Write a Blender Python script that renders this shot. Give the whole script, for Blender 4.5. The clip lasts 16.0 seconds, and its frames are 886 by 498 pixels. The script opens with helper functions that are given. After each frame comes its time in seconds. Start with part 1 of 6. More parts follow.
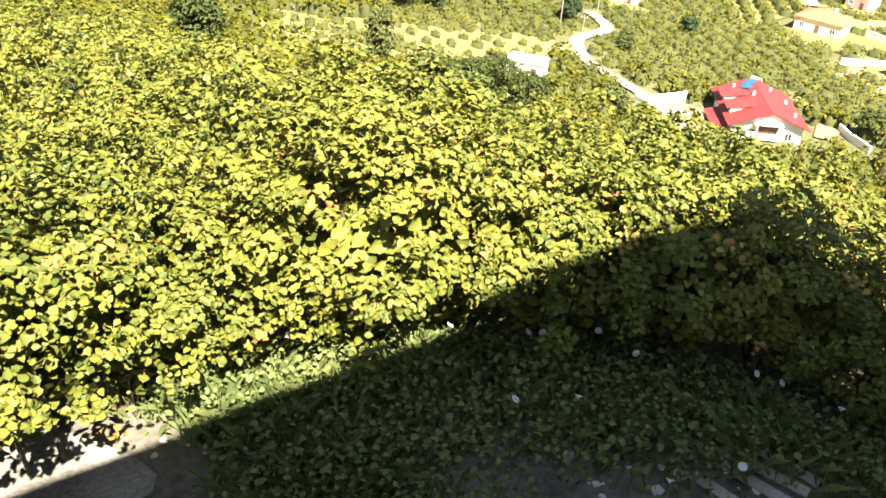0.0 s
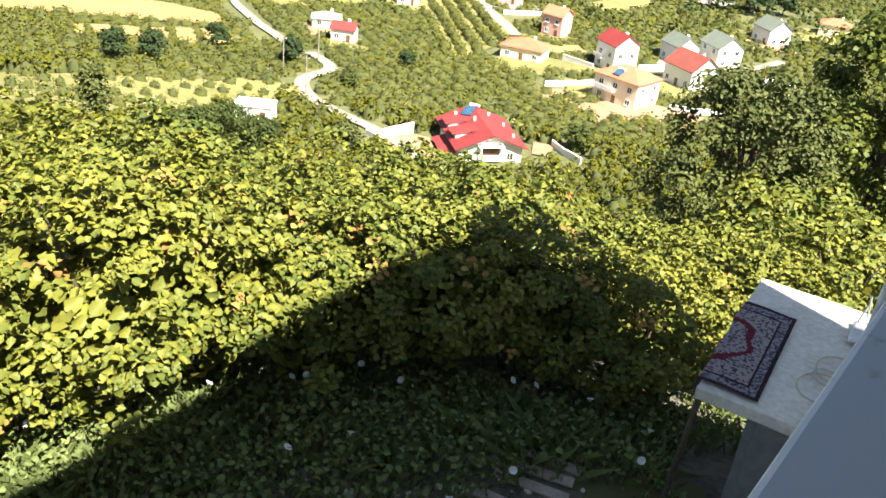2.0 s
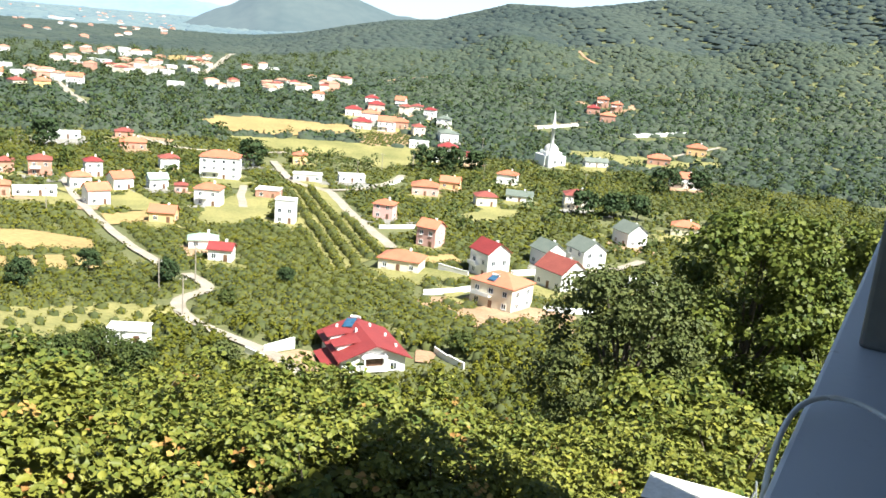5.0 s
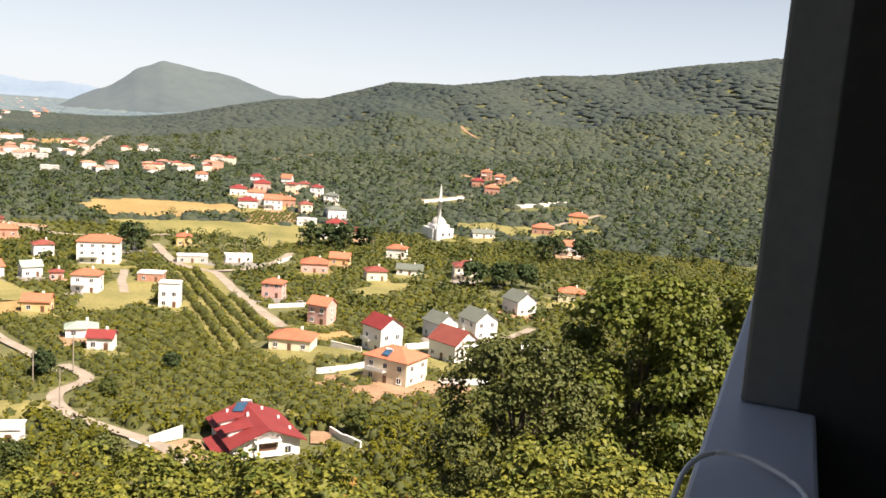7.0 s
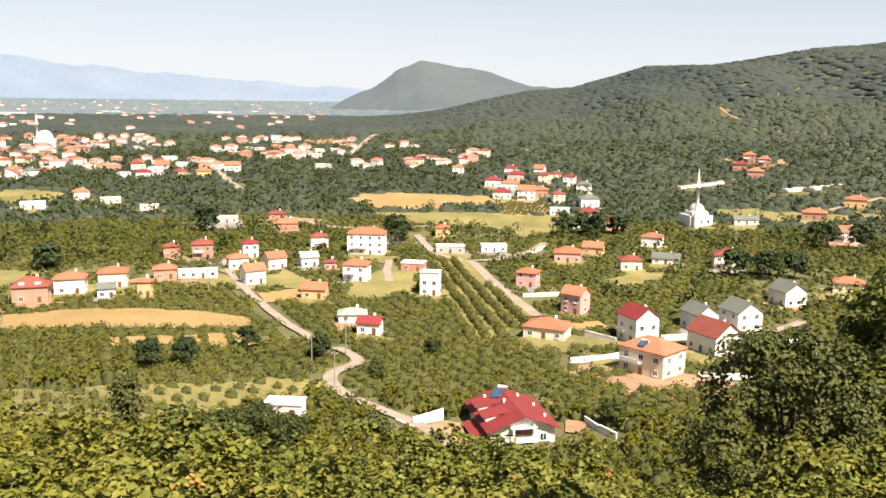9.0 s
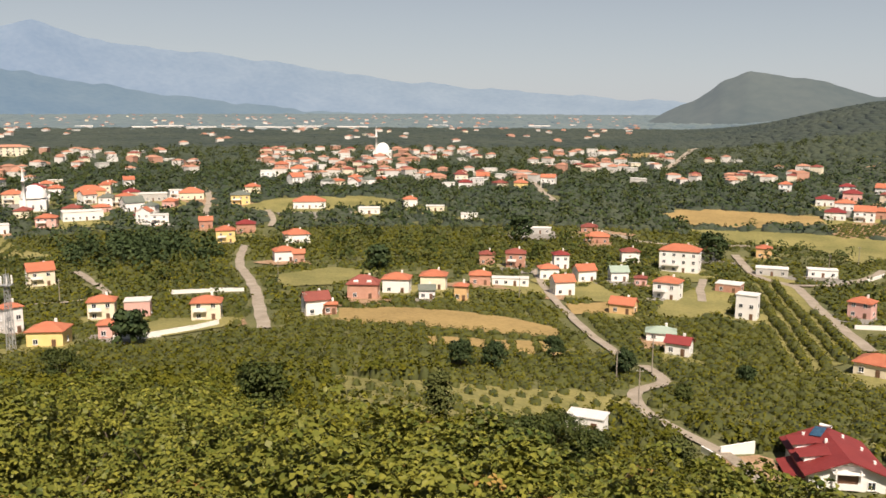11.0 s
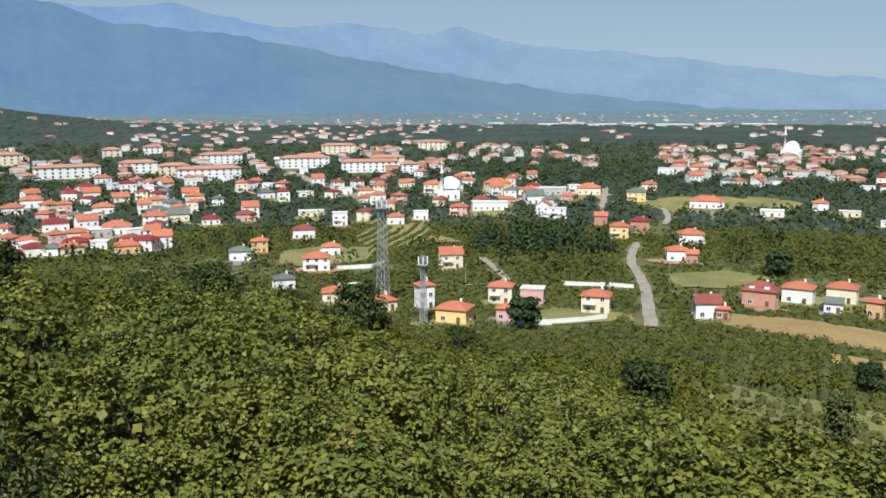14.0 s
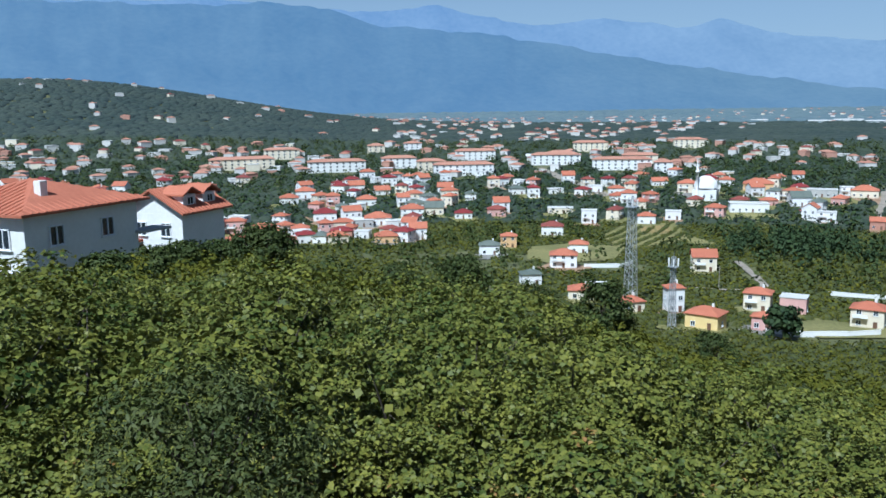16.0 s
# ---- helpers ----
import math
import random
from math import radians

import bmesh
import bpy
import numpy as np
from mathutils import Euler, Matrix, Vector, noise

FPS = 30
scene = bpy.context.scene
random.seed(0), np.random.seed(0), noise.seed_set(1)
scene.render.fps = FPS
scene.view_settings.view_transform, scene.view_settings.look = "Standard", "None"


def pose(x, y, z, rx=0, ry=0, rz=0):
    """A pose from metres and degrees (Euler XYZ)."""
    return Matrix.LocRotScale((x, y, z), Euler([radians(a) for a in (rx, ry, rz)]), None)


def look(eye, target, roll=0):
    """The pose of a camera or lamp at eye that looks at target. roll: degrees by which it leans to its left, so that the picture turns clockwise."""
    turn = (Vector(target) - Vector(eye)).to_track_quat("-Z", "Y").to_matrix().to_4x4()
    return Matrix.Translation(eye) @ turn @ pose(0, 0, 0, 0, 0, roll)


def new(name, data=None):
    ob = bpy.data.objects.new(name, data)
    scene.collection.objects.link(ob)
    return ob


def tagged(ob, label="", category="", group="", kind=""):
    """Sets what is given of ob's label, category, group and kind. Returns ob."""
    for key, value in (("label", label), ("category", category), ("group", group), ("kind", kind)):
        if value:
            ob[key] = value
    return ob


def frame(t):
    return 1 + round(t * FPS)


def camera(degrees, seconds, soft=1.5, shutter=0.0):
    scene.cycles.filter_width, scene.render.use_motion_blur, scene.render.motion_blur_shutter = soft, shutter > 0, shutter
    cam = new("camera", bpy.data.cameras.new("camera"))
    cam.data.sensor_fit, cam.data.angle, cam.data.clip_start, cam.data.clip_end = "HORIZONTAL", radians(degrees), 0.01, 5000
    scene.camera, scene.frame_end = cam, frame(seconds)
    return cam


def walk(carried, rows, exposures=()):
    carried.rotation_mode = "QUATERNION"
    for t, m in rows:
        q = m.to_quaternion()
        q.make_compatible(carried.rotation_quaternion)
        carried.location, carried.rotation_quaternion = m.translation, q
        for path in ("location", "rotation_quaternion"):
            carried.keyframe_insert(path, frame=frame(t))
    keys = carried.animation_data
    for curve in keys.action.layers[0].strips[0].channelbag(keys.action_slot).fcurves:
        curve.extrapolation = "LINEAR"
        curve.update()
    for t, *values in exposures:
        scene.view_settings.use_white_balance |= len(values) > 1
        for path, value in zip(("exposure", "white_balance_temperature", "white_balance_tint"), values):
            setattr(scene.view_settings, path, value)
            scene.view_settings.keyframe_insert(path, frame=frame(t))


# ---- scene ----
EYE = (0.0, 0.0, 7.0)


def aim(az, tilt, roll):
    """Camera pose on the balcony: azimuth right of +y, tilt and roll in degrees."""
    a, p = radians(az), radians(tilt)
    way = Vector((math.sin(a) * math.cos(p), math.cos(a) * math.cos(p), math.sin(p)))
    return look(EYE, Vector(EYE) + way, roll)


cam = camera(54.2, 16.0, soft=1.6)
walk(cam, [
    (0, aim(-15.56, -32.57, 4.14)),
    (0.5, aim(-10.21, -30.91, 5.01)),
    (1, aim(-6.26, -30.33, 5.06)),
    (1.5, aim(-1.98, -29.46, 5.32)),
    (2, aim(3.14, -28.54, 6.12)),
    (2.5, aim(6.22, -27.53, 6.07)),
    (3, aim(9.12, -25.70, 6.72)),
    (3.5, aim(8.94, -22.37, 5.97)),
    (4, aim(9.66, -19.79, 6.01)),
    (4.2, aim(9.79, -18.56, 5.85)),
    (6.3, aim(11.61, -9.33, 3.65)),
    (6.5, aim(12.92, -8.92, 3.85)),
    (7, aim(16.81, -8.57, 4.10)),
    (7.5, aim(17.58, -8.47, 2.98)),
    (8, aim(14.22, -9.36, 2.43)),
    (8.5, aim(6.01, -10.02, 1.52)),
    (9, aim(-0.00, -9.99, 0.81)),
    (9.5, aim(-5.07, -9.89, 0.89)),
    (10, aim(-10.48, -9.97, 0.51)),
    (10.2, aim(-12.68, -9.68, 0.38)),
    (12.3, aim(-31.44, -9.23, 0.17)),
    (12.5, aim(-33.05, -9.09, 0.06)),
    (13, aim(-37.81, -9.62, 0.23)),
    (13.5, aim(-41.77, -9.40, 0.42)),
    (14, aim(-46.51, -9.51, -0.24)),
    (14.5, aim(-50.41, -9.64, -0.21)),
    (15, aim(-55.02, -9.51, -0.53)),
    (15.5, aim(-59.06, -9.61, -0.80)),
    (16, aim(-63.01, -9.56, -0.73)),
], exposures=[(0, 2.5, 6700, 13), (1.5, 2.25, 6500, 10), (2.5, 2.0, 6250, 7), (3.5, 2.08, 5900, 3), (4.2, 1.98, 5300, -1), (6.3, 1.3, 6950, 20), (9, 1.25, 6950, 20), (9.5, 1.18, 6950, 20), (10.2, 0.62, 6950, 19), (12.3, 0.55, 6700, 15), (13.5, 0.46, 6000, 10), (14.5, 0.36, 5150, 7), (16, 0.32, 4780, 6)])

# ---- light ----
SUN_AZ, SUN_EL = 143.7, 54.0
world = bpy.data.worlds.new("sky")
scene.world = world
world.use_nodes = True
_nt = world.node_tree
_sky = _nt.nodes.new("ShaderNodeTexSky")
_sky.sky_type, _sky.sun_disc = "NISHITA", False
_sky.sun_elevation, _sky.sun_rotation = radians(SUN_EL), radians(SUN_AZ)
_sky.air_density, _sky.dust_density = 1.0, 0.3
_nt.nodes["Background"].inputs["Strength"].default_value = 0.052
_hsv = _nt.nodes.new("ShaderNodeHueSaturation")      # a hazy, pale sky
_hsv.inputs["Saturation"].default_value, _hsv.inputs["Value"].default_value = 0.78, 0.75
_nt.links.new(_sky.outputs[0], _hsv.inputs["Color"])
_haze = _nt.nodes.new("ShaderNodeMix")
_haze.data_type = "RGBA"
_haze.inputs[7].default_value = (7.2, 8.8, 10.0, 1)
# the haze lies low and thins out towards the zenith
_dir, _up, _low = _nt.nodes.new("ShaderNodeTexCoord"), _nt.nodes.new("ShaderNodeSeparateXYZ"), _nt.nodes.new("ShaderNodeMapRange")
_low.interpolation_type = "SMOOTHSTEP"
for _k, _v in zip(("From Min", "From Max", "To Min", "To Max"), (-0.02, 0.34, 0.62, 0.0)):
    _low.inputs[_k].default_value = _v
_nt.links.new(_dir.outputs["Generated"], _up.inputs[0])
_nt.links.new(_up.outputs["Z"], _low.inputs[0])
_nt.links.new(_low.outputs[0], _haze.inputs[0])
_nt.links.new(_hsv.outputs[0], _haze.inputs[6])
_nt.links.new(_haze.outputs[2], _nt.nodes["Background"].inputs[0])
_sun = bpy.data.lights.new("sun", "SUN")
_sun.energy, _sun.angle, _sun.color = 5.0, radians(0.6), (1.0, 0.93, 0.80)
sun = new("sun", _sun)
_a, _e = radians(SUN_AZ), radians(SUN_EL)
sun.matrix_world = look((300 * math.sin(_a) * math.cos(_e), 300 * math.cos(_a) * math.cos(_e), 300 * math.sin(_e)), (0, 0, 0))


# ---- materials ----
def material(name, low, high, scale=1.0, rough=0.8, bump=0.0, fine=12.0, island=0.0, per_object=0.0, metal=0.0, leaf=0.0, gloss=0.18, glow=None, spread=(0.35, 0.65)):
    """A surface whose colour wanders between two tones at two scales; leaf: share of light let through."""
    m = bpy.data.materials.new(name)
    m.use_nodes = True
    n, li = m.node_tree.nodes, m.node_tree.links
    bsdf = n["Principled BSDF"]
    bsdf.inputs["Roughness"].default_value, bsdf.inputs["Metallic"].default_value = rough, metal
    if leaf:
        bsdf.inputs["Specular IOR Level"].default_value = gloss
    geo = n.new("ShaderNodeNewGeometry")
    mul = n.new("ShaderNodeVectorMath")
    mul.operation = "SCALE"
    mul.inputs["Scale"].default_value = scale
    li.new(geo.outputs["Position"], mul.inputs[0])
    big, small = n.new("ShaderNodeTexNoise"), n.new("ShaderNodeTexNoise")
    big.inputs["Scale"].default_value, big.inputs["Detail"].default_value = 1.0, 5.0
    small.inputs["Scale"].default_value, small.inputs["Detail"].default_value = fine, 4.0
    li.new(mul.outputs[0], big.inputs["Vector"])
    li.new(mul.outputs[0], small.inputs["Vector"])
    mix = n.new("ShaderNodeMath")
    mix.operation = "MULTIPLY_ADD"
    mix.inputs[1].default_value, mix.inputs[2].default_value = 0.45, 0.0
    li.new(small.outputs[0], mix.inputs[0])
    add = n.new("ShaderNodeMath")
    add.operation = "MULTIPLY_ADD"
    add.inputs[1].default_value = 0.55
    li.new(big.outputs[0], add.inputs[0])
    li.new(mix.outputs[0], add.inputs[2])
    value = add.outputs[0]
    ramp = n.new("ShaderNodeMapRange")
    ramp.inputs["From Min"].default_value, ramp.inputs["From Max"].default_value = spread
    li.new(value, ramp.inputs[0])
    value = ramp.outputs[0]
    for amount, node, socket in ((island, "ShaderNodeNewGeometry", "Random Per Island"), (per_object, "ShaderNodeObjectInfo", "Random")):
        if amount:
            rnd = n.new(node)
            blend = n.new("ShaderNodeMix")
            blend.inputs[0].default_value = amount
            li.new(value, blend.inputs[2])
            li.new(rnd.outputs[socket], blend.inputs[3])
            value = blend.outputs[0]
    col = n.new("ShaderNodeMix")
    col.data_type = "RGBA"
    col.inputs[6].default_value, col.inputs[7].default_value = (*low, 1), (*high, 1)
    li.new(value, col.inputs[0])
    li.new(col.outputs[2], bsdf.inputs["Base Color"])
    if bump:
        bn = n.new("ShaderNodeBump")
        bn.inputs["Strength"].default_value, bn.inputs["Distance"].default_value = bump, 0.3 / scale / fine
        li.new(small.outputs[0], bn.inputs["Height"])
        li.new(bn.outputs[0], bsdf.inputs["Normal"])
    if leaf:
        tr = n.new("ShaderNodeBsdfTranslucent")
        li.new(col.outputs[2], tr.inputs[0])
        mx = n.new("ShaderNodeMixShader")
        mx.inputs[0].default_value = leaf
        li.new(bsdf.outputs[0], mx.inputs[1])
        li.new(tr.outputs[0], mx.inputs[2])
        li.new(mx.outputs[0], n["Material Output"].inputs[0])
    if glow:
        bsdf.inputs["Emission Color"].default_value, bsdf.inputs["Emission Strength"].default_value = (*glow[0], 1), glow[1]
    return m


M = {}
M["soil"] = material("orchard_soil", (0.060, 0.070, 0.022), (0.145, 0.140, 0.050), 0.06, 0.95, 0.5, 14)
M["grass"] = material("meadow", (0.110, 0.112, 0.030), (0.265, 0.230, 0.078), 0.06, 0.95, 0.4, 18)
M["straw"] = material("dry_field", (0.21, 0.145, 0.050), (0.35, 0.245, 0.095), 0.05, 0.95, 0.3, 16)
M["earth"] = material("bare_earth", (0.22, 0.13, 0.07), (0.38, 0.25, 0.15), 0.2, 0.95, 0.5, 10)
M["road"] = material("pale_road", (0.21, 0.175, 0.13), (0.36, 0.31, 0.25), 0.25, 0.9, 0.3, 12)
M["asphalt"] = material("worn_asphalt", (0.16, 0.15, 0.14), (0.28, 0.26, 0.24), 0.2, 0.9, 0.3, 12)
M["yard"] = material("yard_soil", (0.05, 0.046, 0.032), (0.19, 0.17, 0.13), 0.9, 0.95, 0.8, 9)
M["hazel"] = material("hazel_leaf", (0.030, 0.060, 0.014), (0.228, 0.216, 0.034), 0.30, 0.5, 0, 3, island=0.55, leaf=0.12, gloss=0.18)
M["hazel_far"] = material("hazel_canopy", (0.036, 0.052, 0.009), (0.160, 0.146, 0.014), 0.05, 0.7, 0, 8, island=0.45, leaf=0.15, gloss=0.08)
M["turned"] = material("turned_hazel_leaf", (0.23, 0.10, 0.030), (0.36, 0.27, 0.075), 0.5, 0.6, 0, 4, island=0.6, leaf=0.15)
M["broad"] = material("tree_leaf", (0.020, 0.038, 0.010), (0.085, 0.098, 0.022), 0.3, 0.6, 0, 5, island=0.5, leaf=0.15)
M["conifer"] = material("dark_tree_leaf", (0.018, 0.036, 0.014), (0.056, 0.080, 0.026), 0.2, 0.7, 0, 5, island=0.5, leaf=0.1)
M["grey_leaf"] = material("grey_green_leaf", (0.034, 0.052, 0.014), (0.125, 0.132, 0.036), 0.4, 0.6, 0, 5, island=0.5, leaf=0.15, gloss=0.2)
M["chestnut"] = material("chestnut_leaf", (0.030, 0.056, 0.011), (0.165, 0.175, 0.030), 0.4, 0.5, 0, 5, island=0.5, leaf=0.2)
# a faint blue emission paints haze over the next two woods
M["forest"] = material("hill_forest_haze_glow", (0.019, 0.032, 0.015), (0.046, 0.056, 0.026), 0.008, 0.9, 0, 10, island=0.3, glow=((0.26, 0.38, 0.50), 0.02), spread=(0.40, 0.60))
M["far_woods"] = material("haze_glow_woods", (0.014, 0.024, 0.014), (0.036, 0.045, 0.025), 0.0065, 0.95, 0, 12, island=0.2, glow=((0.26, 0.38, 0.50), 0.04), spread=(0.40, 0.60))
# far walls and tiles have haze mixed into their base colours
M["far_wall"] = material("far_wall_haze_tint", (0.50, 0.48, 0.45), (0.72, 0.69, 0.64), 0.02, 0.95, 0, 8, island=0.6)
M["far_tile"] = material("roof_tile_haze_tint", (0.33, 0.155, 0.10), (0.47, 0.235, 0.155), 0.02, 0.9, 0, 8, island=0.5)
M["gravel"] = material("pale_gravel", (0.12, 0.11, 0.09), (0.30, 0.28, 0.25), 1.2, 0.95, 0.8, 16)
# the plain and its groves glow bluish in place of air haze
M["plain"] = material("haze_glow_plain", (0.030, 0.045, 0.030), (0.075, 0.085, 0.050), 0.003, 0.95, 0, 14, island=0.3, glow=((0.25, 0.36, 0.48), 0.30))
M["bark"] = material("bark", (0.04, 0.03, 0.02), (0.11, 0.085, 0.06), 2.0, 0.9, 0.6, 10)
M["white"] = material("white_render", (0.70, 0.68, 0.64), (0.82, 0.80, 0.77), 0.4, 0.85, 0.15, 9, per_object=0.3)
M["cream"] = material("cream_render", (0.66, 0.57, 0.42), (0.78, 0.70, 0.55), 0.4, 0.85, 0.15, 9, per_object=0.3)
M["pink"] = material("pink_render", (0.55, 0.30, 0.26), (0.68, 0.42, 0.36), 0.4, 0.85, 0.15, 9, per_object=0.3)
M["yellow"] = material("yellow_render", (0.70, 0.50, 0.18), (0.78, 0.60, 0.28), 0.4, 0.85, 0.15, 9, per_object=0.3)
M["ochre"] = material("ochre_render", (0.58, 0.36, 0.16), (0.70, 0.46, 0.24), 0.4, 0.85, 0.15, 9, per_object=0.3)
M["brick"] = material("bare_hollow_brick", (0.38, 0.18, 0.12), (0.52, 0.30, 0.22), 0.8, 0.9, 0.4, 9, per_object=0.3)
M["greywall"] = material("grey_cement_wall", (0.36, 0.35, 0.33), (0.52, 0.50, 0.47), 0.5, 0.9, 0.3, 9, per_object=0.3)
M["tile_orange"] = material("orange_clay_tile", (0.32, 0.095, 0.048), (0.48, 0.165, 0.088), 0.5, 0.8, 0.6, 7, per_object=0.5)
M["tile_red"] = material("red_metal_tile", (0.165, 0.020, 0.020), (0.245, 0.036, 0.032), 0.3, 0.6, 0.3, 7, per_object=0.3)
M["tile_dark"] = material("dark_red_tile", (0.16, 0.035, 0.028), (0.26, 0.070, 0.048), 0.4, 0.7, 0.4, 7, per_object=0.4)
M["slate"] = material("grey_roofing", (0.085, 0.105, 0.085), (0.15, 0.165, 0.135), 0.4, 0.75, 0.3, 7, per_object=0.4)
M["green_roof"] = material("grey_green_roofing", (0.22, 0.30, 0.24), (0.32, 0.38, 0.31), 0.4, 0.75, 0.3, 7, per_object=0.4)
M["flat"] = material("flat_concrete_roof", (0.50, 0.48, 0.45), (0.68, 0.66, 0.62), 0.4, 0.9, 0.3, 8, per_object=0.4)
# darker than the leaves: inner shade of the bushes put into the colour
M["valley_core"] = material("hazel_shade_mass", (0.034, 0.046, 0.010), (0.080, 0.084, 0.016), 0.03, 0.9, 0, 10, island=0.35)
M["glass"] = material("window_glass", (0.015, 0.02, 0.025), (0.04, 0.05, 0.06), 0.5, 0.08)
M["frame"] = material("white_plastic_frame", (0.70, 0.70, 0.69), (0.80, 0.80, 0.79), 2.0, 0.45)
M["door"] = material("brown_door", (0.10, 0.05, 0.03), (0.18, 0.10, 0.06), 1.0, 0.5, 0.2)
M["steel"] = material("galvanised_steel", (0.38, 0.39, 0.40), (0.55, 0.56, 0.57), 1.0, 0.5, 0.1, metal=0.6)
M["panel"] = material("solar_collector", (0.02, 0.05, 0.09), (0.05, 0.12, 0.20), 1.0, 0.15)
M["wood_pole"] = material("weathered_pole", (0.20, 0.17, 0.13), (0.34, 0.30, 0.25), 1.0, 0.85, 0.3)
M["parapet"] = material("painted_parapet", (0.22, 0.235, 0.26), (0.46, 0.49, 0.54), 2.2, 0.5, 0.12, 9, spread=(0.30, 0.40))
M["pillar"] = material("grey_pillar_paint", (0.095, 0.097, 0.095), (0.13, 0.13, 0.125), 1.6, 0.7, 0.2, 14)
# near-black colour holds the shade of the balcony recess
M["recess_shade"] = material("recess_shade_black", (0.010, 0.009, 0.008), (0.022, 0.019, 0.017), 2.0, 0.8, 0.2, 12)
M["concrete"] = material("pale_concrete", (0.46, 0.43, 0.37), (0.72, 0.69, 0.62), 1.1, 0.9, 0.5, 14)
M["shed"] = material("grey_shed_wall", (0.16, 0.16, 0.16), (0.25, 0.25, 0.25), 0.9, 0.9, 0.3, 10)
M["cable"] = material("white_cable", (0.55, 0.55, 0.53), (0.70, 0.70, 0.68), 3.0, 0.5)
M["rope"] = material("beige_hose", (0.38, 0.33, 0.22), (0.52, 0.46, 0.33), 3.0, 0.7)
M["plank"] = material("old_plank", (0.22, 0.18, 0.14), (0.45, 0.39, 0.33), 2.5, 0.9, 0.5, 9)
M["petal"] = material("white_petal", (0.78, 0.78, 0.76), (0.88, 0.88, 0.86), 3.0, 0.6, leaf=0.3)
M["stone"] = material("pale_rubble", (0.35, 0.32, 0.28), (0.62, 0.59, 0.54), 3.0, 0.9, 0.5, 8)
M["grassblade"] = material("weed_blade", (0.080, 0.122, 0.040), (0.240, 0.275, 0.095), 0.9, 0.6, 0, 5, island=0.5, leaf=0.25)


# ---- mesh helpers ----
def mesh_of(name, verts, faces, mats, smooth_faces=False):
    me = bpy.data.meshes.new(name)
    me.from_pydata([tuple(v) for v in verts], [], [tuple(f) for f in faces])
    for m in mats if isinstance(mats, (list, tuple)) else [mats]:
        me.materials.append(m)
    if smooth_faces:
        me.polygons.foreach_set("use_smooth", [True] * len(me.polygons))
    me.update()
    return me


def quick_mesh(name, verts, faces, mat):
    """A mesh from numpy arrays: verts n x 3, faces m x k."""
    me = bpy.data.meshes.new(name)
    n, (m, k) = len(verts), faces.shape
    me.vertices.add(n)
    me.vertices.foreach_set("co", np.asarray(verts, np.float32).ravel())
    me.loops.add(m * k)
    me.loops.foreach_set("vertex_index", np.asarray(faces, np.int32).ravel())
    me.polygons.add(m)
    me.polygons.foreach_set("loop_start", np.arange(0, m * k, k, dtype=np.int32))
    me.materials.append(mat)
    me.update(calc_edges=True)
    return me


def link(name, me, parent=None, m=None, label="", category="", group="", kind=""):
    ob = new(name, me)
    if parent is not None:
        ob.parent = parent
    if m is not None:
        ob.matrix_basis = m
    return tagged(ob, label, category, group, kind)


def empty(name, m, label, category, group=""):
    ob = new(name)
    ob.empty_display_size = 0.2
    ob.matrix_basis = m
    return tagged(ob, label, category, group)


def box_bm(sx, sy, sz, at=(0, 0, 0), bevel=0.0, bm=None, turn=0.0):
    """A box with its base centre at `at`, edges rounded."""
    out = bm or bmesh.new()
    part_bm = bmesh.new()
    bmesh.ops.create_cube(part_bm, size=1.0)
    bmesh.ops.scale(part_bm, vec=(sx, sy, sz), verts=part_bm.verts)
    if bevel:
        bmesh.ops.bevel(part_bm, geom=part_bm.edges[:], offset=bevel, segments=2, affect="EDGES", profile=0.5)
    bmesh.ops.transform(part_bm, matrix=pose(at[0], at[1], at[2] + sz / 2, 0, 0, turn), verts=part_bm.verts)
    tmp = bpy.data.meshes.new("tmp")
    part_bm.to_mesh(tmp)
    part_bm.free()
    out.from_mesh(tmp)
    bpy.data.meshes.remove(tmp)
    return out


def part(name, bm, mat, parent, label="", m=None):
    me = bpy.data.meshes.new(name)
    bm.to_mesh(me)
    bm.free()
    me.materials.append(mat)
    return link(name, me, parent, m, label)


def tube(points, radii, sides=6):
    """Verts and faces of a tapered tube along points."""
    vs, fs = [], []
    for i, (p, r) in enumerate(zip(points, radii)):
        a, b = Vector(points[max(i - 1, 0)]), Vector(points[min(i + 1, len(points) - 1)])
        d = (b - a).normalized()
        u = d.orthogonal().normalized()
        w = d.cross(u)
        for k in range(sides):
            t = 2 * math.pi * k / sides
            vs.append(Vector(p) + (u * math.cos(t) + w * math.sin(t)) * r)
        if i:
            for k in range(sides):
                k2 = (k + 1) % sides
                fs.append(((i - 1) * sides + k, (i - 1) * sides + k2, i * sides + k2, i * sides + k))
    return vs, fs


def tubes_mesh(name, runs, mat, sides=5):
    vs, fs = [], []
    for pts, radii in runs:
        v, f = tube(pts, radii, sides)
        fs += [tuple(i + len(vs) for i in q) for q in f]
        vs += v
    return mesh_of(name, vs, fs, mat, True)


# ---- the land ----
RADII = (0, 8, 12, 20, 40, 70, 100, 140, 200, 300, 440, 600, 900, 1500, 2500, 3600, 5200)
FAR_Z = (-66, -56, -45, -44, -42, -38, -34)


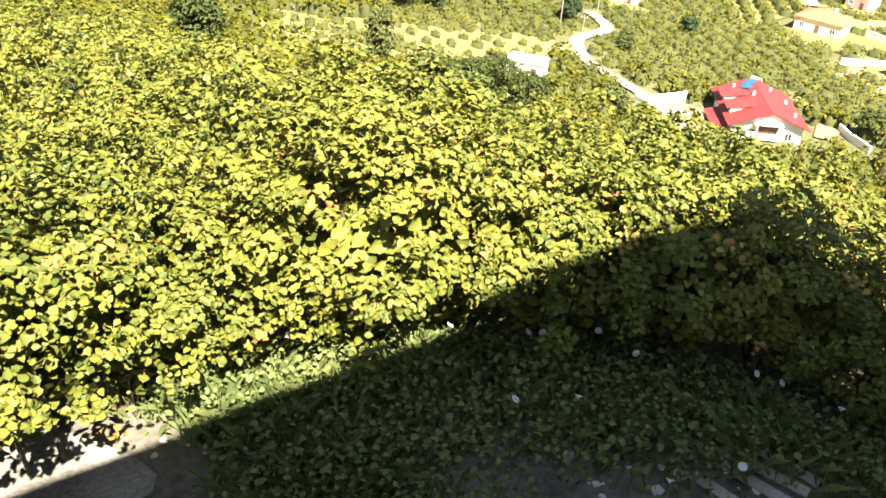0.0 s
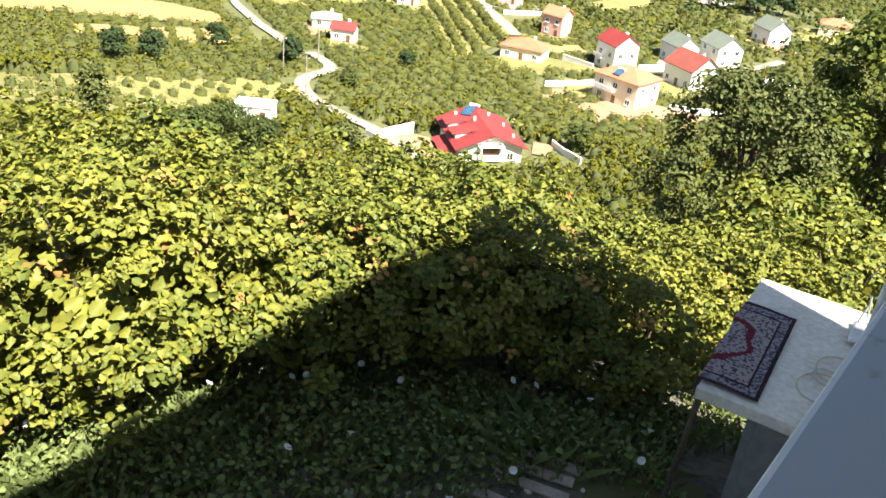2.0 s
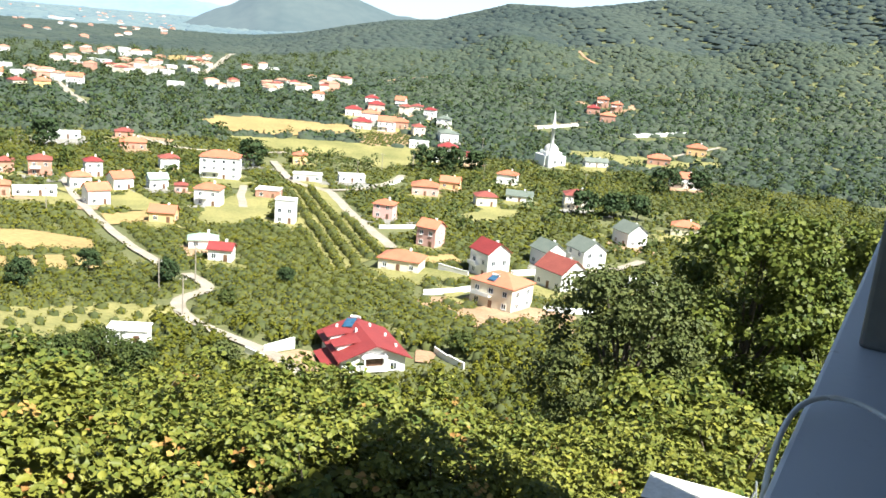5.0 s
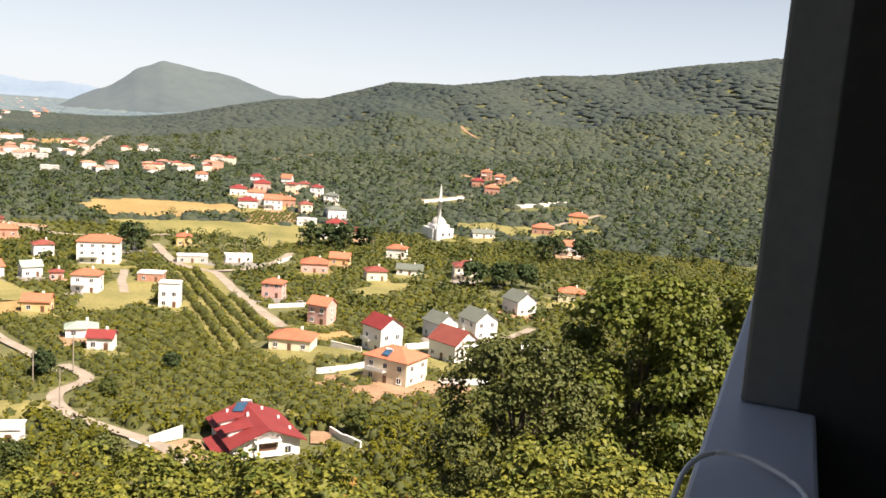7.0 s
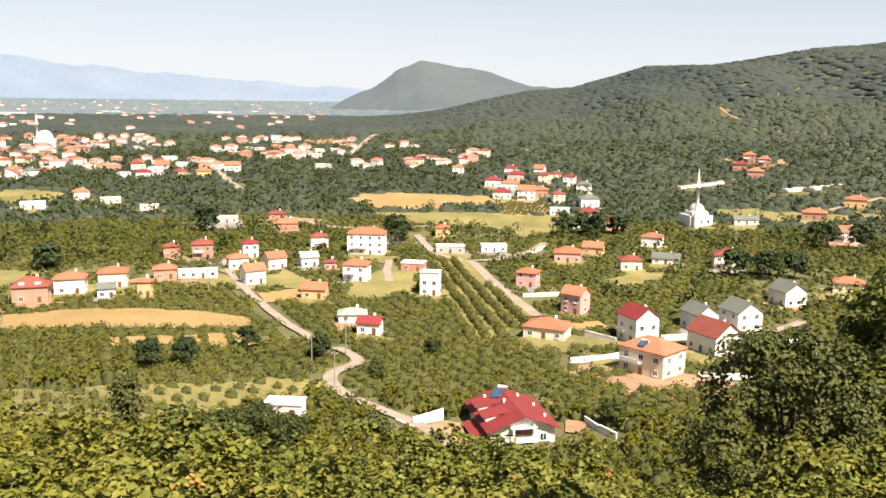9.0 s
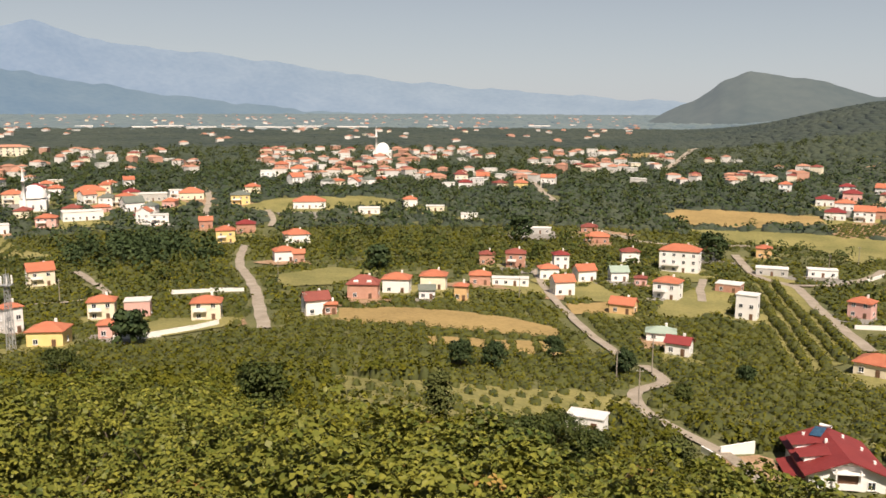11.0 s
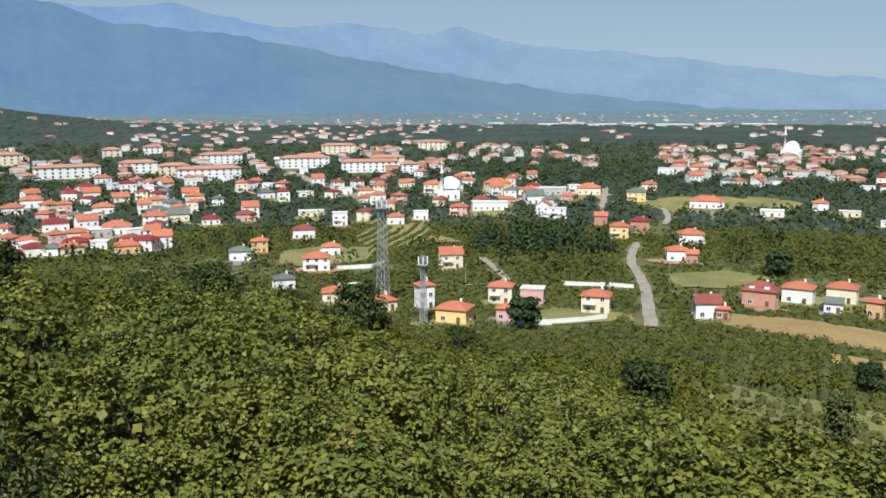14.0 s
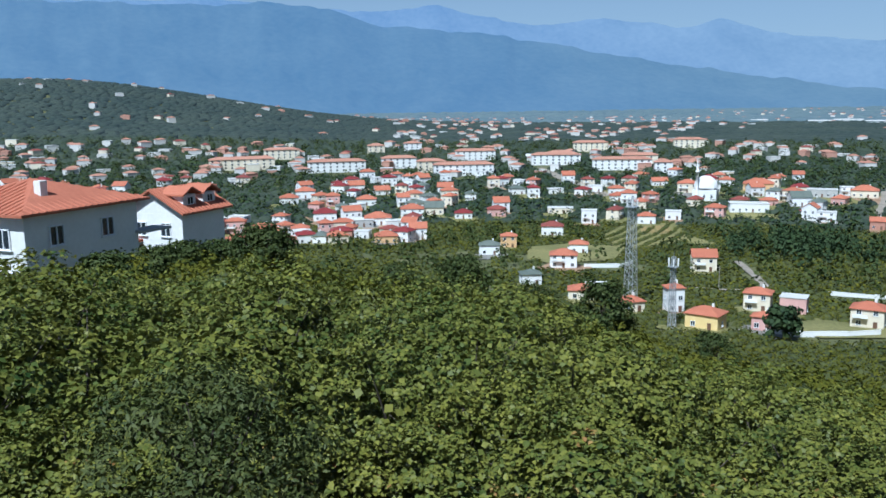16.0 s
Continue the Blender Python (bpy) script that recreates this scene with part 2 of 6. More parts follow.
def profiles():
    """Height of the land below the eye, outward along some azimuths."""
    p = {}
    p[-180] = (-7,) * 10
    p[-120] = (-7, -7, -7, -7, -8, -11, -18, -28, -44, -56)
    p[-95] = (-7, -7, -7, -7.3, -9.5, -14, -22, -33, -50, -60)
    p[-80] = (-7, -7, -7.1, -7.8, -10.2, -15, -23, -35, -51, -60)
    p[-60] = (-7, -7, -7.3, -8.6, -12.2, -19, -27, -40, -55, -61)
    p[-42] = (-7, -7, -7.6, -10, -15.5, -24, -34, -46, -56, -62)
    p[-25] = (-7, -7, -7.8, -11.5, -20.5, -31, -39, -47.5, -55, -61)
    p[-10] = (-7, -7, -8, -12.3, -22.5, -37.5, -47, -55, -59, -63)
    p[5] = (-7, -7, -8.2, -12.8, -23.3, -40.5, -52, -58, -61, -64)
    p[40] = (-7, -7, -8.2, -12.8, -23, -40, -51, -57, -60, -64)
    p[75] = (-7, -7, -7.5, -10, -16, -27, -38, -48, -56, -62)
    p[120] = (-7,) * 10
    p[180] = (-7,) * 10
    return p


_P = profiles()
_AZ = np.array(sorted(_P))
_Z = np.array([_P[a] + FAR_Z for a in sorted(_P)], float)
for _row in (0, len(_AZ) - 2, len(_AZ) - 1):
    _Z[_row, 10:] = (-7, -7, -10, -30, -50, -60, -64)


def smooth(a, b, x):
    u = np.clip((x - a) / (b - a), 0, 1)
    return u * u * (3 - 2 * u)


def ground(x, y):
    """Height of the ground, for numbers or arrays."""
    x, y = np.asarray(x, float), np.asarray(y, float)
    r, az = np.hypot(x, y), np.degrees(np.arctan2(x, y))
    j = np.clip(np.searchsorted(RADII, r, "right") - 1, 0, len(RADII) - 2)
    ra = np.asarray(RADII, float)
    u = np.clip((r - ra[j]) / (ra[j + 1] - ra[j]), 0, 1)
    i = np.clip(np.searchsorted(_AZ, az, "right") - 1, 0, len(_AZ) - 2)
    v = (az - _AZ[i]) / (_AZ[i + 1] - _AZ[i])
    v = v * v * (3 - 2 * v)
    z = (_Z[i, j] * (1 - u) + _Z[i, j + 1] * u) * (1 - v) + (_Z[i + 1, j] * (1 - u) + _Z[i + 1, j + 1] * u) * v
    # wooded hills beyond the village
    crest = np.interp(az, (-6, 1, 5.4, 8.4, 12.8, 16.5, 20.5, 24, 27.7, 32.8, 36.7, 60, 90), (-1.6, -0.6, 0.3, 0.6, 1.9, 2.0, 2.5, 3.0, 3.4, 4.3, 4.7, 5, 4))
    top = 1500 * np.tan(np.radians(crest))
    lift = smooth(470, 1500, r) ** 1.15 * smooth(-7, 3, az) * (1 - smooth(95, 130, az))
    z = z + (top - z) * lift * (1 - smooth(1500, 2600, r))
    spur = np.sin(np.radians(az) * 31 + r * 0.004) * np.sin(r * 0.009 + az * 0.21)
    z = z + 9 * spur * smooth(600, 1000, r) * (1 - smooth(1250, 1500, r)) * smooth(6, 14, az)
    # low wooded hill on the town's edge
    hill = np.exp(-(((az + 88) / 16) ** 2)) * np.exp(-(((r - 1500) / 420) ** 2))
    z = z + 86 * hill
    return z + 7

def polar(az, r, up=0.0):
    x, y = r * math.sin(radians(az)), r * math.cos(radians(az))
    return x, y, float(ground(x, y)) + up


def build_ground():
    rs = np.concatenate([[0.0], np.geomspace(2.5, 5200, 190)])
    azs = np.radians(np.concatenate([np.arange(-110, 60, 0.75), np.arange(60, 250, 5.0)]))
    R_, A_ = np.meshgrid(rs, azs, indexing="ij")
    x, y = R_ * np.sin(A_), R_ * np.cos(A_)
    z = ground(x, y)
    n, m = x.shape
    idx = np.arange(n * m).reshape(n, m)
    nxt = np.roll(idx, -1, axis=1)
    f = np.stack([idx[:-1], idx[1:], nxt[1:], nxt[:-1]], -1).reshape(-1, 4)
    me = quick_mesh("ground", np.stack([x, y, z], -1).reshape(-1, 3), f, M["soil"])
    me.polygons.foreach_set("use_smooth", [True] * len(me.polygons))
    link("ground", me, label="orchard soil and rough grass falling to a valley", category="ground", kind="structure")


build_ground()


def ridge(name, r, lines, depth, tone, glow, seed, rough_el=0.12, foot=-140, pale=None):
    """A far range of hills: crest elevations in degrees by azimuth, with folds down its flank."""
    azs = np.arange(lines[0][0], lines[-1][0] + 0.01, 0.25)
    el = np.interp(azs, [p[0] for p in lines], [p[1] for p in lines])
    rng = np.random.RandomState(seed)
    for k in range(1, 6):
        el = el + rough_el / k * np.sin(azs * k * (0.9 + rng.rand()) + rng.rand() * 6)
    rows = 26
    vs = []
    for i in range(rows):
        u = i / (rows - 1)
        for a, e in zip(azs, el):
            fold = 2.2 * noise.noise(Vector((a * 0.16 + u, u * 2.2, seed))) + 1.3 * noise.noise(Vector((a * 0.38 - u * 2, u * 5.0, seed + 5))) + 0.6 * noise.noise(Vector((a * 0.9, u * 11.0, seed + 9)))
            rr = r - depth * u + depth * 0.035 * fold * math.sin(math.pi * u)
            h = r * math.tan(radians(e)) + 7
            z = foot + (h - foot) * (1 - u) ** 1.25 * (1 + 0.06 * fold * math.sin(math.pi * u) * (1 - u))
            vs.append((rr * math.sin(radians(a)), rr * math.cos(radians(a)), z))
    w = len(azs)
    f = [(i * w + j, (i + 1) * w + j, (i + 1) * w + j + 1, i * w + j + 1) for i in range(rows - 1) for j in range(w - 1)]
    # distance haze is painted in as a bluish emission
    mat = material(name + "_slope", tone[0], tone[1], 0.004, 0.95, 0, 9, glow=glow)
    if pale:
        # the painted haze turns paler towards the open plain
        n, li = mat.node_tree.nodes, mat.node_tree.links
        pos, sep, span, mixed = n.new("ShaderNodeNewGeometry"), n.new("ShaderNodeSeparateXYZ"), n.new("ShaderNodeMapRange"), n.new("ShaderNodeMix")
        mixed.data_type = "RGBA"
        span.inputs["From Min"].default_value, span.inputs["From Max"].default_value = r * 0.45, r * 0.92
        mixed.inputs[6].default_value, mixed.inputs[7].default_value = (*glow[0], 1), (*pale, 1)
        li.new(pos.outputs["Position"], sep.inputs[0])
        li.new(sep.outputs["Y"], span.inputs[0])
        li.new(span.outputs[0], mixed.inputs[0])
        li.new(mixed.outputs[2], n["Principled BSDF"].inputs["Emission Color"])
    return link(name, mesh_of(name, vs, f, mat, True), label="wooded mountain range in the distance, blue haze added as glow", category="mountain", kind="structure")


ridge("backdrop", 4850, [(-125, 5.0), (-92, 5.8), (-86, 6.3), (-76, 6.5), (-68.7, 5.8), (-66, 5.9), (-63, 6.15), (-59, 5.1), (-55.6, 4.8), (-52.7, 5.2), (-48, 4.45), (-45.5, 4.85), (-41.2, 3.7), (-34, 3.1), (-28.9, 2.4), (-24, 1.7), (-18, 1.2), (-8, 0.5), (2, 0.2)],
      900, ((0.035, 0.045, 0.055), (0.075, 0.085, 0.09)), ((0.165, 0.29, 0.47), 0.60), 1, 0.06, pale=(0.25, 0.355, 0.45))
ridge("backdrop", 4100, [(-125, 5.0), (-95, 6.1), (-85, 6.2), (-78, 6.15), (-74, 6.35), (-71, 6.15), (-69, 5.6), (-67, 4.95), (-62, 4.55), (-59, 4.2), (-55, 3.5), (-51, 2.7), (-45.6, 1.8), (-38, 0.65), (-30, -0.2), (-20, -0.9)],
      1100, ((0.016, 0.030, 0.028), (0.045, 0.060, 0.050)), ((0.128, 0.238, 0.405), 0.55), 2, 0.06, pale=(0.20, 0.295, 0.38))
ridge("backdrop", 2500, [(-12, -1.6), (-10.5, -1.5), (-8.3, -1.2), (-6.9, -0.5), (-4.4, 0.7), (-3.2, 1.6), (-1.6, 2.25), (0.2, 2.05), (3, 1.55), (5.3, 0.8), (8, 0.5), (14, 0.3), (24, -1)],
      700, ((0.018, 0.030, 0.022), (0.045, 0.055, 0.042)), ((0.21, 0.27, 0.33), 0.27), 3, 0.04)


def far_plain():
    """The plain out to the mountains, haze added as glow, laid over the ground."""
    rs = np.geomspace(1500, 5100, 40)
    azs = np.radians(np.arange(-115, 3.1, 1.0))
    R_, A_ = np.meshgrid(rs, azs, indexing="ij")
    x, y = R_ * np.sin(A_), R_ * np.cos(A_)
    z = ground(x, y) + 1.5
    n, m = x.shape
    idx = np.arange(n * m).reshape(n, m)
    f = np.stack([idx[:-1, :-1], idx[1:, :-1], idx[1:, 1:], idx[:-1, 1:]], -1).reshape(-1, 4)
    link("backdrop", quick_mesh("backdrop", np.stack([x, y, z], -1).reshape(-1, 3), f, M["plain"]), label="farmed plain reaching to the mountains, its haze added as glow", category="plain", kind="structure")


far_plain()


# ---- roads and fields ----
CLEAR = []      # (x, y, radius) kept free of bushes
STRIPS = []     # road centre points
PATCHES = []    # field outlines


def road(tone, width, pts):
    """A strip of road laid on the land."""
    line = []
    for (x0, y0), (x1, y1) in zip(pts, pts[1:]):
        n = max(2, int(math.hypot(x1 - x0, y1 - y0) / 4))
        line += [(x0 + (x1 - x0) * k / n, y0 + (y1 - y0) * k / n) for k in range(n)]
    line.append(pts[-1])
    for _ in range(3):
        line = [line[0]] + [((a[0] + 2 * b[0] + c[0]) / 4, (a[1] + 2 * b[1] + c[1]) / 4) for a, b, c in zip(line, line[1:], line[2:])] + [line[-1]]
    vs, fs = [], []
    for i, (x, y) in enumerate(line):
        a, b = line[max(i - 1, 0)], line[min(i + 1, len(line) - 1)]
        d = math.hypot(b[0] - a[0], b[1] - a[1]) or 1
        nx, ny = -(b[1] - a[1]) / d, (b[0] - a[0]) / d
        for s in (-0.36, -0.13, 0.13, 0.36):
            wob = 1 + 0.10 * math.sin(i * 1.3 + s * 5)
            px, py = x + nx * s * width * wob, y + ny * s * width * wob
            vs.append((px, py, float(ground(px, py)) + 0.32 + 0.0006 * math.hypot(px, py)))
        if i:
            for k in range(3):
                j = (i - 1) * 4 + k
                fs.append((j, j + 1, j + 5, j + 4))
        STRIPS.append((x, y, width * 0.36 + 1.5))
    link("road", mesh_of("road", vs, fs, M[tone], True), label="pale unpaved village road", category="road", kind="structure")


def inside(px, py, poly):
    px, py = np.asarray(px), np.asarray(py)
    res = np.zeros(px.shape, bool)
    for (x0, y0), (x1, y1) in zip(poly, poly[1:] + poly[:1]):
        hit = ((y0 > py) != (y1 > py)) & (px < (x1 - x0) * (py - y0) / (y1 - y0 + 1e-9) + x0)
        res ^= hit
    return res


def field(tone, pts):
    """A field or meadow draped on the land."""
    bm = bmesh.new()
    bm.faces.new([bm.verts.new((x, y, 0)) for x, y in pts])
    bmesh.ops.triangulate(bm, faces=bm.faces[:])
    size = max(math.hypot(a[0] - b[0], a[1] - b[1]) for a in pts for b in pts)
    for _ in range(6):
        long = [e for e in bm.edges if e.calc_length() > max(5.0, size / 40)]
        if not long or len(bm.faces) > 5000:
            break
        bmesh.ops.subdivide_edges(bm, edges=long, cuts=1)
        bmesh.ops.triangulate(bm, faces=[f for f in bm.faces if len(f.verts) > 3])
    for v in bm.verts:
        v.co.z = float(ground(v.co.x, v.co.y)) + 0.22 + 0.0006 * math.hypot(v.co.x, v.co.y)
    me = bpy.data.meshes.new("field")
    bm.to_mesh(me)
    bm.free()
    me.materials.append(M[tone])
    PATCHES.append((tone, list(pts)))
    words = {"straw": "dry straw-coloured mown field", "grass": "green meadow grass in the valley", "earth": "bare reddish earth ground"}
    link("field", me, label=words[tone], category="field", kind="structure")


road("road", 4.0, [(1.9, 131.5), (-0.7, 140.2), (-4.5, 146.1), (-9.2, 148.5), (-14.7, 153.3), (-19.6, 159.4), (-23.1, 167.5), (-23.4, 173.0), (-20.6, 179.4), (-17.0, 184.4), (-19.8, 190.2), (-24.8, 197.4)])
road("road", 3.6, [(-30.5, 203.3), (-42.8, 225.2), (-60.6, 264.1), (-73.9, 296.9), (-84.6, 327.4)])
road("road", 5, [(27.6, 242.4), (18.7, 288.5), (11.5, 337.4), (-0.9, 346.2), (-6.4, 368.7), (-12.4, 406.1)])
road("road", 4.5, [(11.5, 337.4), (26.6, 344.1), (39.2, 366.7), (45.9, 387.9)])
road("road", 7, [(-84.2, 456.7), (-70.1, 443.5), (-52.2, 428.2), (-24.0, 431.0), (-7.1, 439.1)])
road("earth", 8, [(-63.5, 448.6), (-84.8, 451.9), (-92.4, 445.1)])
road("road", 9, [(-82.7, 729.0), (-78.0, 819.9), (-78.3, 992.3)])
road("road", 6, [(-177.3, 653.4), (-145.1, 575.3), (-125.1, 534.0)])
road("road", 5, [(-119.1, 186.3), (-138.5, 214.1), (-157.1, 241.3), (-175.7, 265.3), (-194.8, 287.9), (-210.9, 312.6), (-228.9, 343.4)])
road("road", 4, [(-212.8, 197.5), (-202.2, 206.0), (-199.0, 220.8), (-218.3, 235.8), (-247.2, 256.6)])
road("road", 12, [(-579.8, 381.2), (-514.0, 359.7), (-471.4, 348.3), (-434.2, 336.4)])
road("road", 5, [(-297.9, 407.6), (-323.8, 448.3), (-350.2, 484.4)])
road("road", 5, [(-249.0, 399.2), (-260.5, 420.0), (-276.7, 439.8)])
road("earth", 5, [(67.9, 727.6), (83.8, 744.2), (107.2, 756.9)])
road("earth", 4, [(282.8, 901.1), (278.7, 868.9), (280.0, 838.2)])
road("earth", 7, [(209.8, 653.1), (213.0, 636.9), (223.3, 613.1), (244.7, 627.7), (249.8, 646.8)])
road("road", 6, [(148.7, 555.1), (171.2, 564.0), (193.0, 574.6)])
road("road", 4, [(214.1, 479.0), (231.1, 492.4), (243.3, 498.1), (258.0, 508.2)])
road("road", 4, [(69.9, 226.3), (82.2, 222.4), (90.4, 228.1), (103.7, 241.8)])
road("road", 4, [(-18.1, 290.7), (-20.7, 312.9), (-20.9, 335.0)])
field("straw", [(-58.6, 509.8), (-50.5, 530.1), (-30.1, 538.2), (27.6, 527.9), (30.8, 504.7), (-8.0, 484.9), (-30.0, 479.7), (-46.9, 491.6)])
field("grass", [(-40.4, 472.2), (-26.6, 476.7), (23.6, 477.3), (58.8, 469.5), (58.3, 429.9), (37.3, 400.9), (24.7, 438.5), (-19.1, 447.1)])
field("earth", [(27.1, 497.5), (40.3, 512.0), (59.2, 516.2), (65.1, 495.6), (54.8, 475.5), (35.5, 468.4)])
field("straw", [(-114.2, 218.3), (-100.2, 225.1), (-82.4, 230.5), (-67.5, 232.4), (-52.5, 227.8), (-46.7, 216.3), (-57.5, 212.2), (-73.3, 204.4), (-92.2, 200.4), (-104.9, 200.0)])
field("grass", [(-30.8, 283.0), (-20.2, 325.0), (-9.1, 314.7), (-8.7, 271.9), (-21.2, 258.2), (-29.6, 258.4)])
field("grass", [(-73.3, 138.3), (-61.7, 136.8), (-49.7, 151.5), (-34.6, 168.8), (-21.8, 167.8), (-19.7, 160.2), (-27.0, 151.9), (-33.6, 144.3), (-31.6, 120.6), (-37.7, 103.2), (-45.7, 100.6), (-50.2, 93.8)])
field("straw", [(-58.1, 264.7), (-46.4, 274.1), (-42.7, 257.0), (-52.2, 249.0)])
field("grass", [(-65.8, 296.2), (-53.4, 304.3), (-42.8, 287.1), (-46.4, 274.1), (-59.8, 272.6)])
field("grass", [(-258.7, 505.3), (-244.0, 513.0), (-216.5, 503.4), (-215.1, 477.6), (-240.3, 468.4)])
field("earth", [(-4.4, 142.4), (1.1, 148.1), (3.6, 147.6), (4.8, 137.6), (1.9, 130.8), (-1.7, 132.4)])
field("grass", [(20.4, 165.7), (23.8, 162.1), (22.1, 157.0), (18.8, 156.9)])
field("grass", [(34.3, 203.7), (40.6, 200.5), (39.8, 186.4), (35.7, 188.5)])
field("earth", [(23.0, 152.0), (26.9, 150.6), (24.9, 144.4), (22.0, 144.9)])
field("straw", [(-76.8, 192.0), (-49.9, 210.1), (-42.6, 202.1), (-46.4, 195.1), (-72.0, 183.0)])
field("straw", [(24.8, 233.1), (44.4, 237.9), (45.8, 227.9), (26.8, 223.4)])
field("straw", [(-132.6, 870.9), (-114.4, 896.3), (-106.1, 839.5), (-121.3, 824.3)])
field("grass", [(55.5, 300.3), (71.2, 317.7), (85.3, 319.0), (75.4, 299.9), (61.1, 288.7)])
field("grass", [(149.2, 488.4), (174.4, 487.1), (205.3, 469.4), (238.8, 468.6), (230.8, 452.3), (187.1, 447.0), (157.0, 463.1)])
field("grass", [(-355.6, 275.3), (-357.5, 298.1), (-346.7, 315.2), (-309.7, 291.1), (-289.4, 244.6), (-311.9, 241.4)])
field("straw", [(-350.5, 292.3), (-345.2, 307.7), (-330.2, 298.3), (-331.3, 280.0)])
field("grass", [(-321.7, 206.1), (-322.9, 234.9), (-300.1, 243.5), (-271.6, 217.5), (-276.2, 187.2), (-289.5, 185.3)])
field("grass", [(-297.6, 440.0), (-293.9, 475.9), (-269.3, 498.1), (-242.4, 500.5), (-226.8, 475.5), (-247.9, 447.4), (-280.9, 426.5)])
field("grass", [(-170.4, 271.2), (-158.6, 296.7), (-136.5, 294.1), (-132.6, 263.1), (-153.4, 251.2)])
field("grass", [(-158.9, 175.4), (-153.4, 193.1), (-133.4, 199.5), (-129.7, 189.0), (-138.5, 172.3)])
field("grass", [(-338.7, 305.9), (-302.8, 292.2), (-285.3, 286.4), (-287.9, 270.6)])
field("straw", [(-108.2, 202.8), (-105.6, 213.6), (-95.1, 225.7), (-87.4, 207.9), (-92.9, 196.9)])
field("grass", [(-4.2, 335.0), (10.4, 339.6), (18.8, 290.6), (26.4, 249.9), (24.0, 232.9), (11.3, 213.0), (5.6, 215.0), (1.3, 256.1)])
ROWS = [(26, 4.6, 2.3, -8, 1.25), (5, 6.2, 4.1, 121, 0.95), (13, 6.0, 4.2, -20, 1.0), (18, 6.0, 3.0, -35, 1.0), (2, 5.0, 2.5, -50, 1.0)]      # meadow, lane, gap, azimuth, size


# ---- houses of the valley ----
STOREY = 2.8
WALL_WORDS = {"white": "white", "cream": "cream", "pink": "pink", "yellow": "yellow", "brick": "bare brick", "greywall": "grey cement", "ochre": "ochre"}
ROOF_WORDS = {"tile_orange": "orange tiled", "tile_red": "red tiled", "tile_dark": "dark red tiled", "slate": "grey", "green_roof": "grey-green", "flat": "flat concrete"}
_shared = {}
YARDS = []


def plate(w, h, t, deep, holes):
    """A window's frame as one connected plate facing -y; its two openings left open or kept as glass."""
    bm = bmesh.new()
    xs = (-w / 2, -w / 2 + t, -t / 2, t / 2, w / 2 - t, w / 2)
    zs = (0, t, h - t, h)
    v = [[bm.verts.new((x, 0, z)) for z in zs] for x in xs]
    glass = []
    for i in range(5):
        for j in range(3):
            hole = j == 1 and i in (1, 3)
            if hole and holes:
                continue
            f = bm.faces.new((v[i][j], v[i + 1][j], v[i + 1][j + 1], v[i][j + 1]))
            if hole:
                f.material_index = 1
                glass.append(f)
    solid = [f for f in bm.faces if f not in glass]
    out = bmesh.ops.extrude_face_region(bm, geom=solid)
    bmesh.ops.translate(bm, vec=(0, -deep, 0), verts=[e for e in out["geom"] if isinstance(e, bmesh.types.BMVert)])
    bmesh.ops.delete(bm, geom=solid, context="FACES_ONLY")
    me = bpy.data.meshes.new("window")
    bm.to_mesh(me)
    bm.free()
    me.materials.append(M["frame"])
    me.materials.append(M["glass"])
    return me


def window_mesh(w=1.2, h=1.3):
    """A window for a far wall: frame and dark panes in one piece."""
    key = ("window", w, h)
    if key not in _shared:
        _shared[key] = plate(w, h, 0.08, 0.1, False)
    return _shared[key]


def near_window(top, m, w=1.2, h=1.35):
    """A window with its panes and sill as parts of their own."""
    key = ("near_window", w, h)
    if key not in _shared:
        _shared[key] = plate(w, h, 0.08, 0.1, True)
    win = link("window", _shared[key], top, m)
    for s in (-1, 1):
        link("pane", shared_box("pane%g%g" % (w, h), w / 2 - 0.1, 0.03, h - 0.14, M["glass"]), win, pose(s * w / 4, 0.0, 0.07))
    link("sill", shared_box("sill%g" % w, w + 0.2, 0.2, 0.06, M["frame"]), win, pose(0, -0.1, -0.06))


def shared_box(key, sx, sy, sz, mat):
    if key not in _shared:
        me = bpy.data.meshes.new(key)
        bm = box_bm(sx, sy, sz, (0, 0, 0), 0.03)
        bm.to_mesh(me)
        bm.free()
        me.materials.append(mat)
        _shared[key] = me
    return _shared[key]


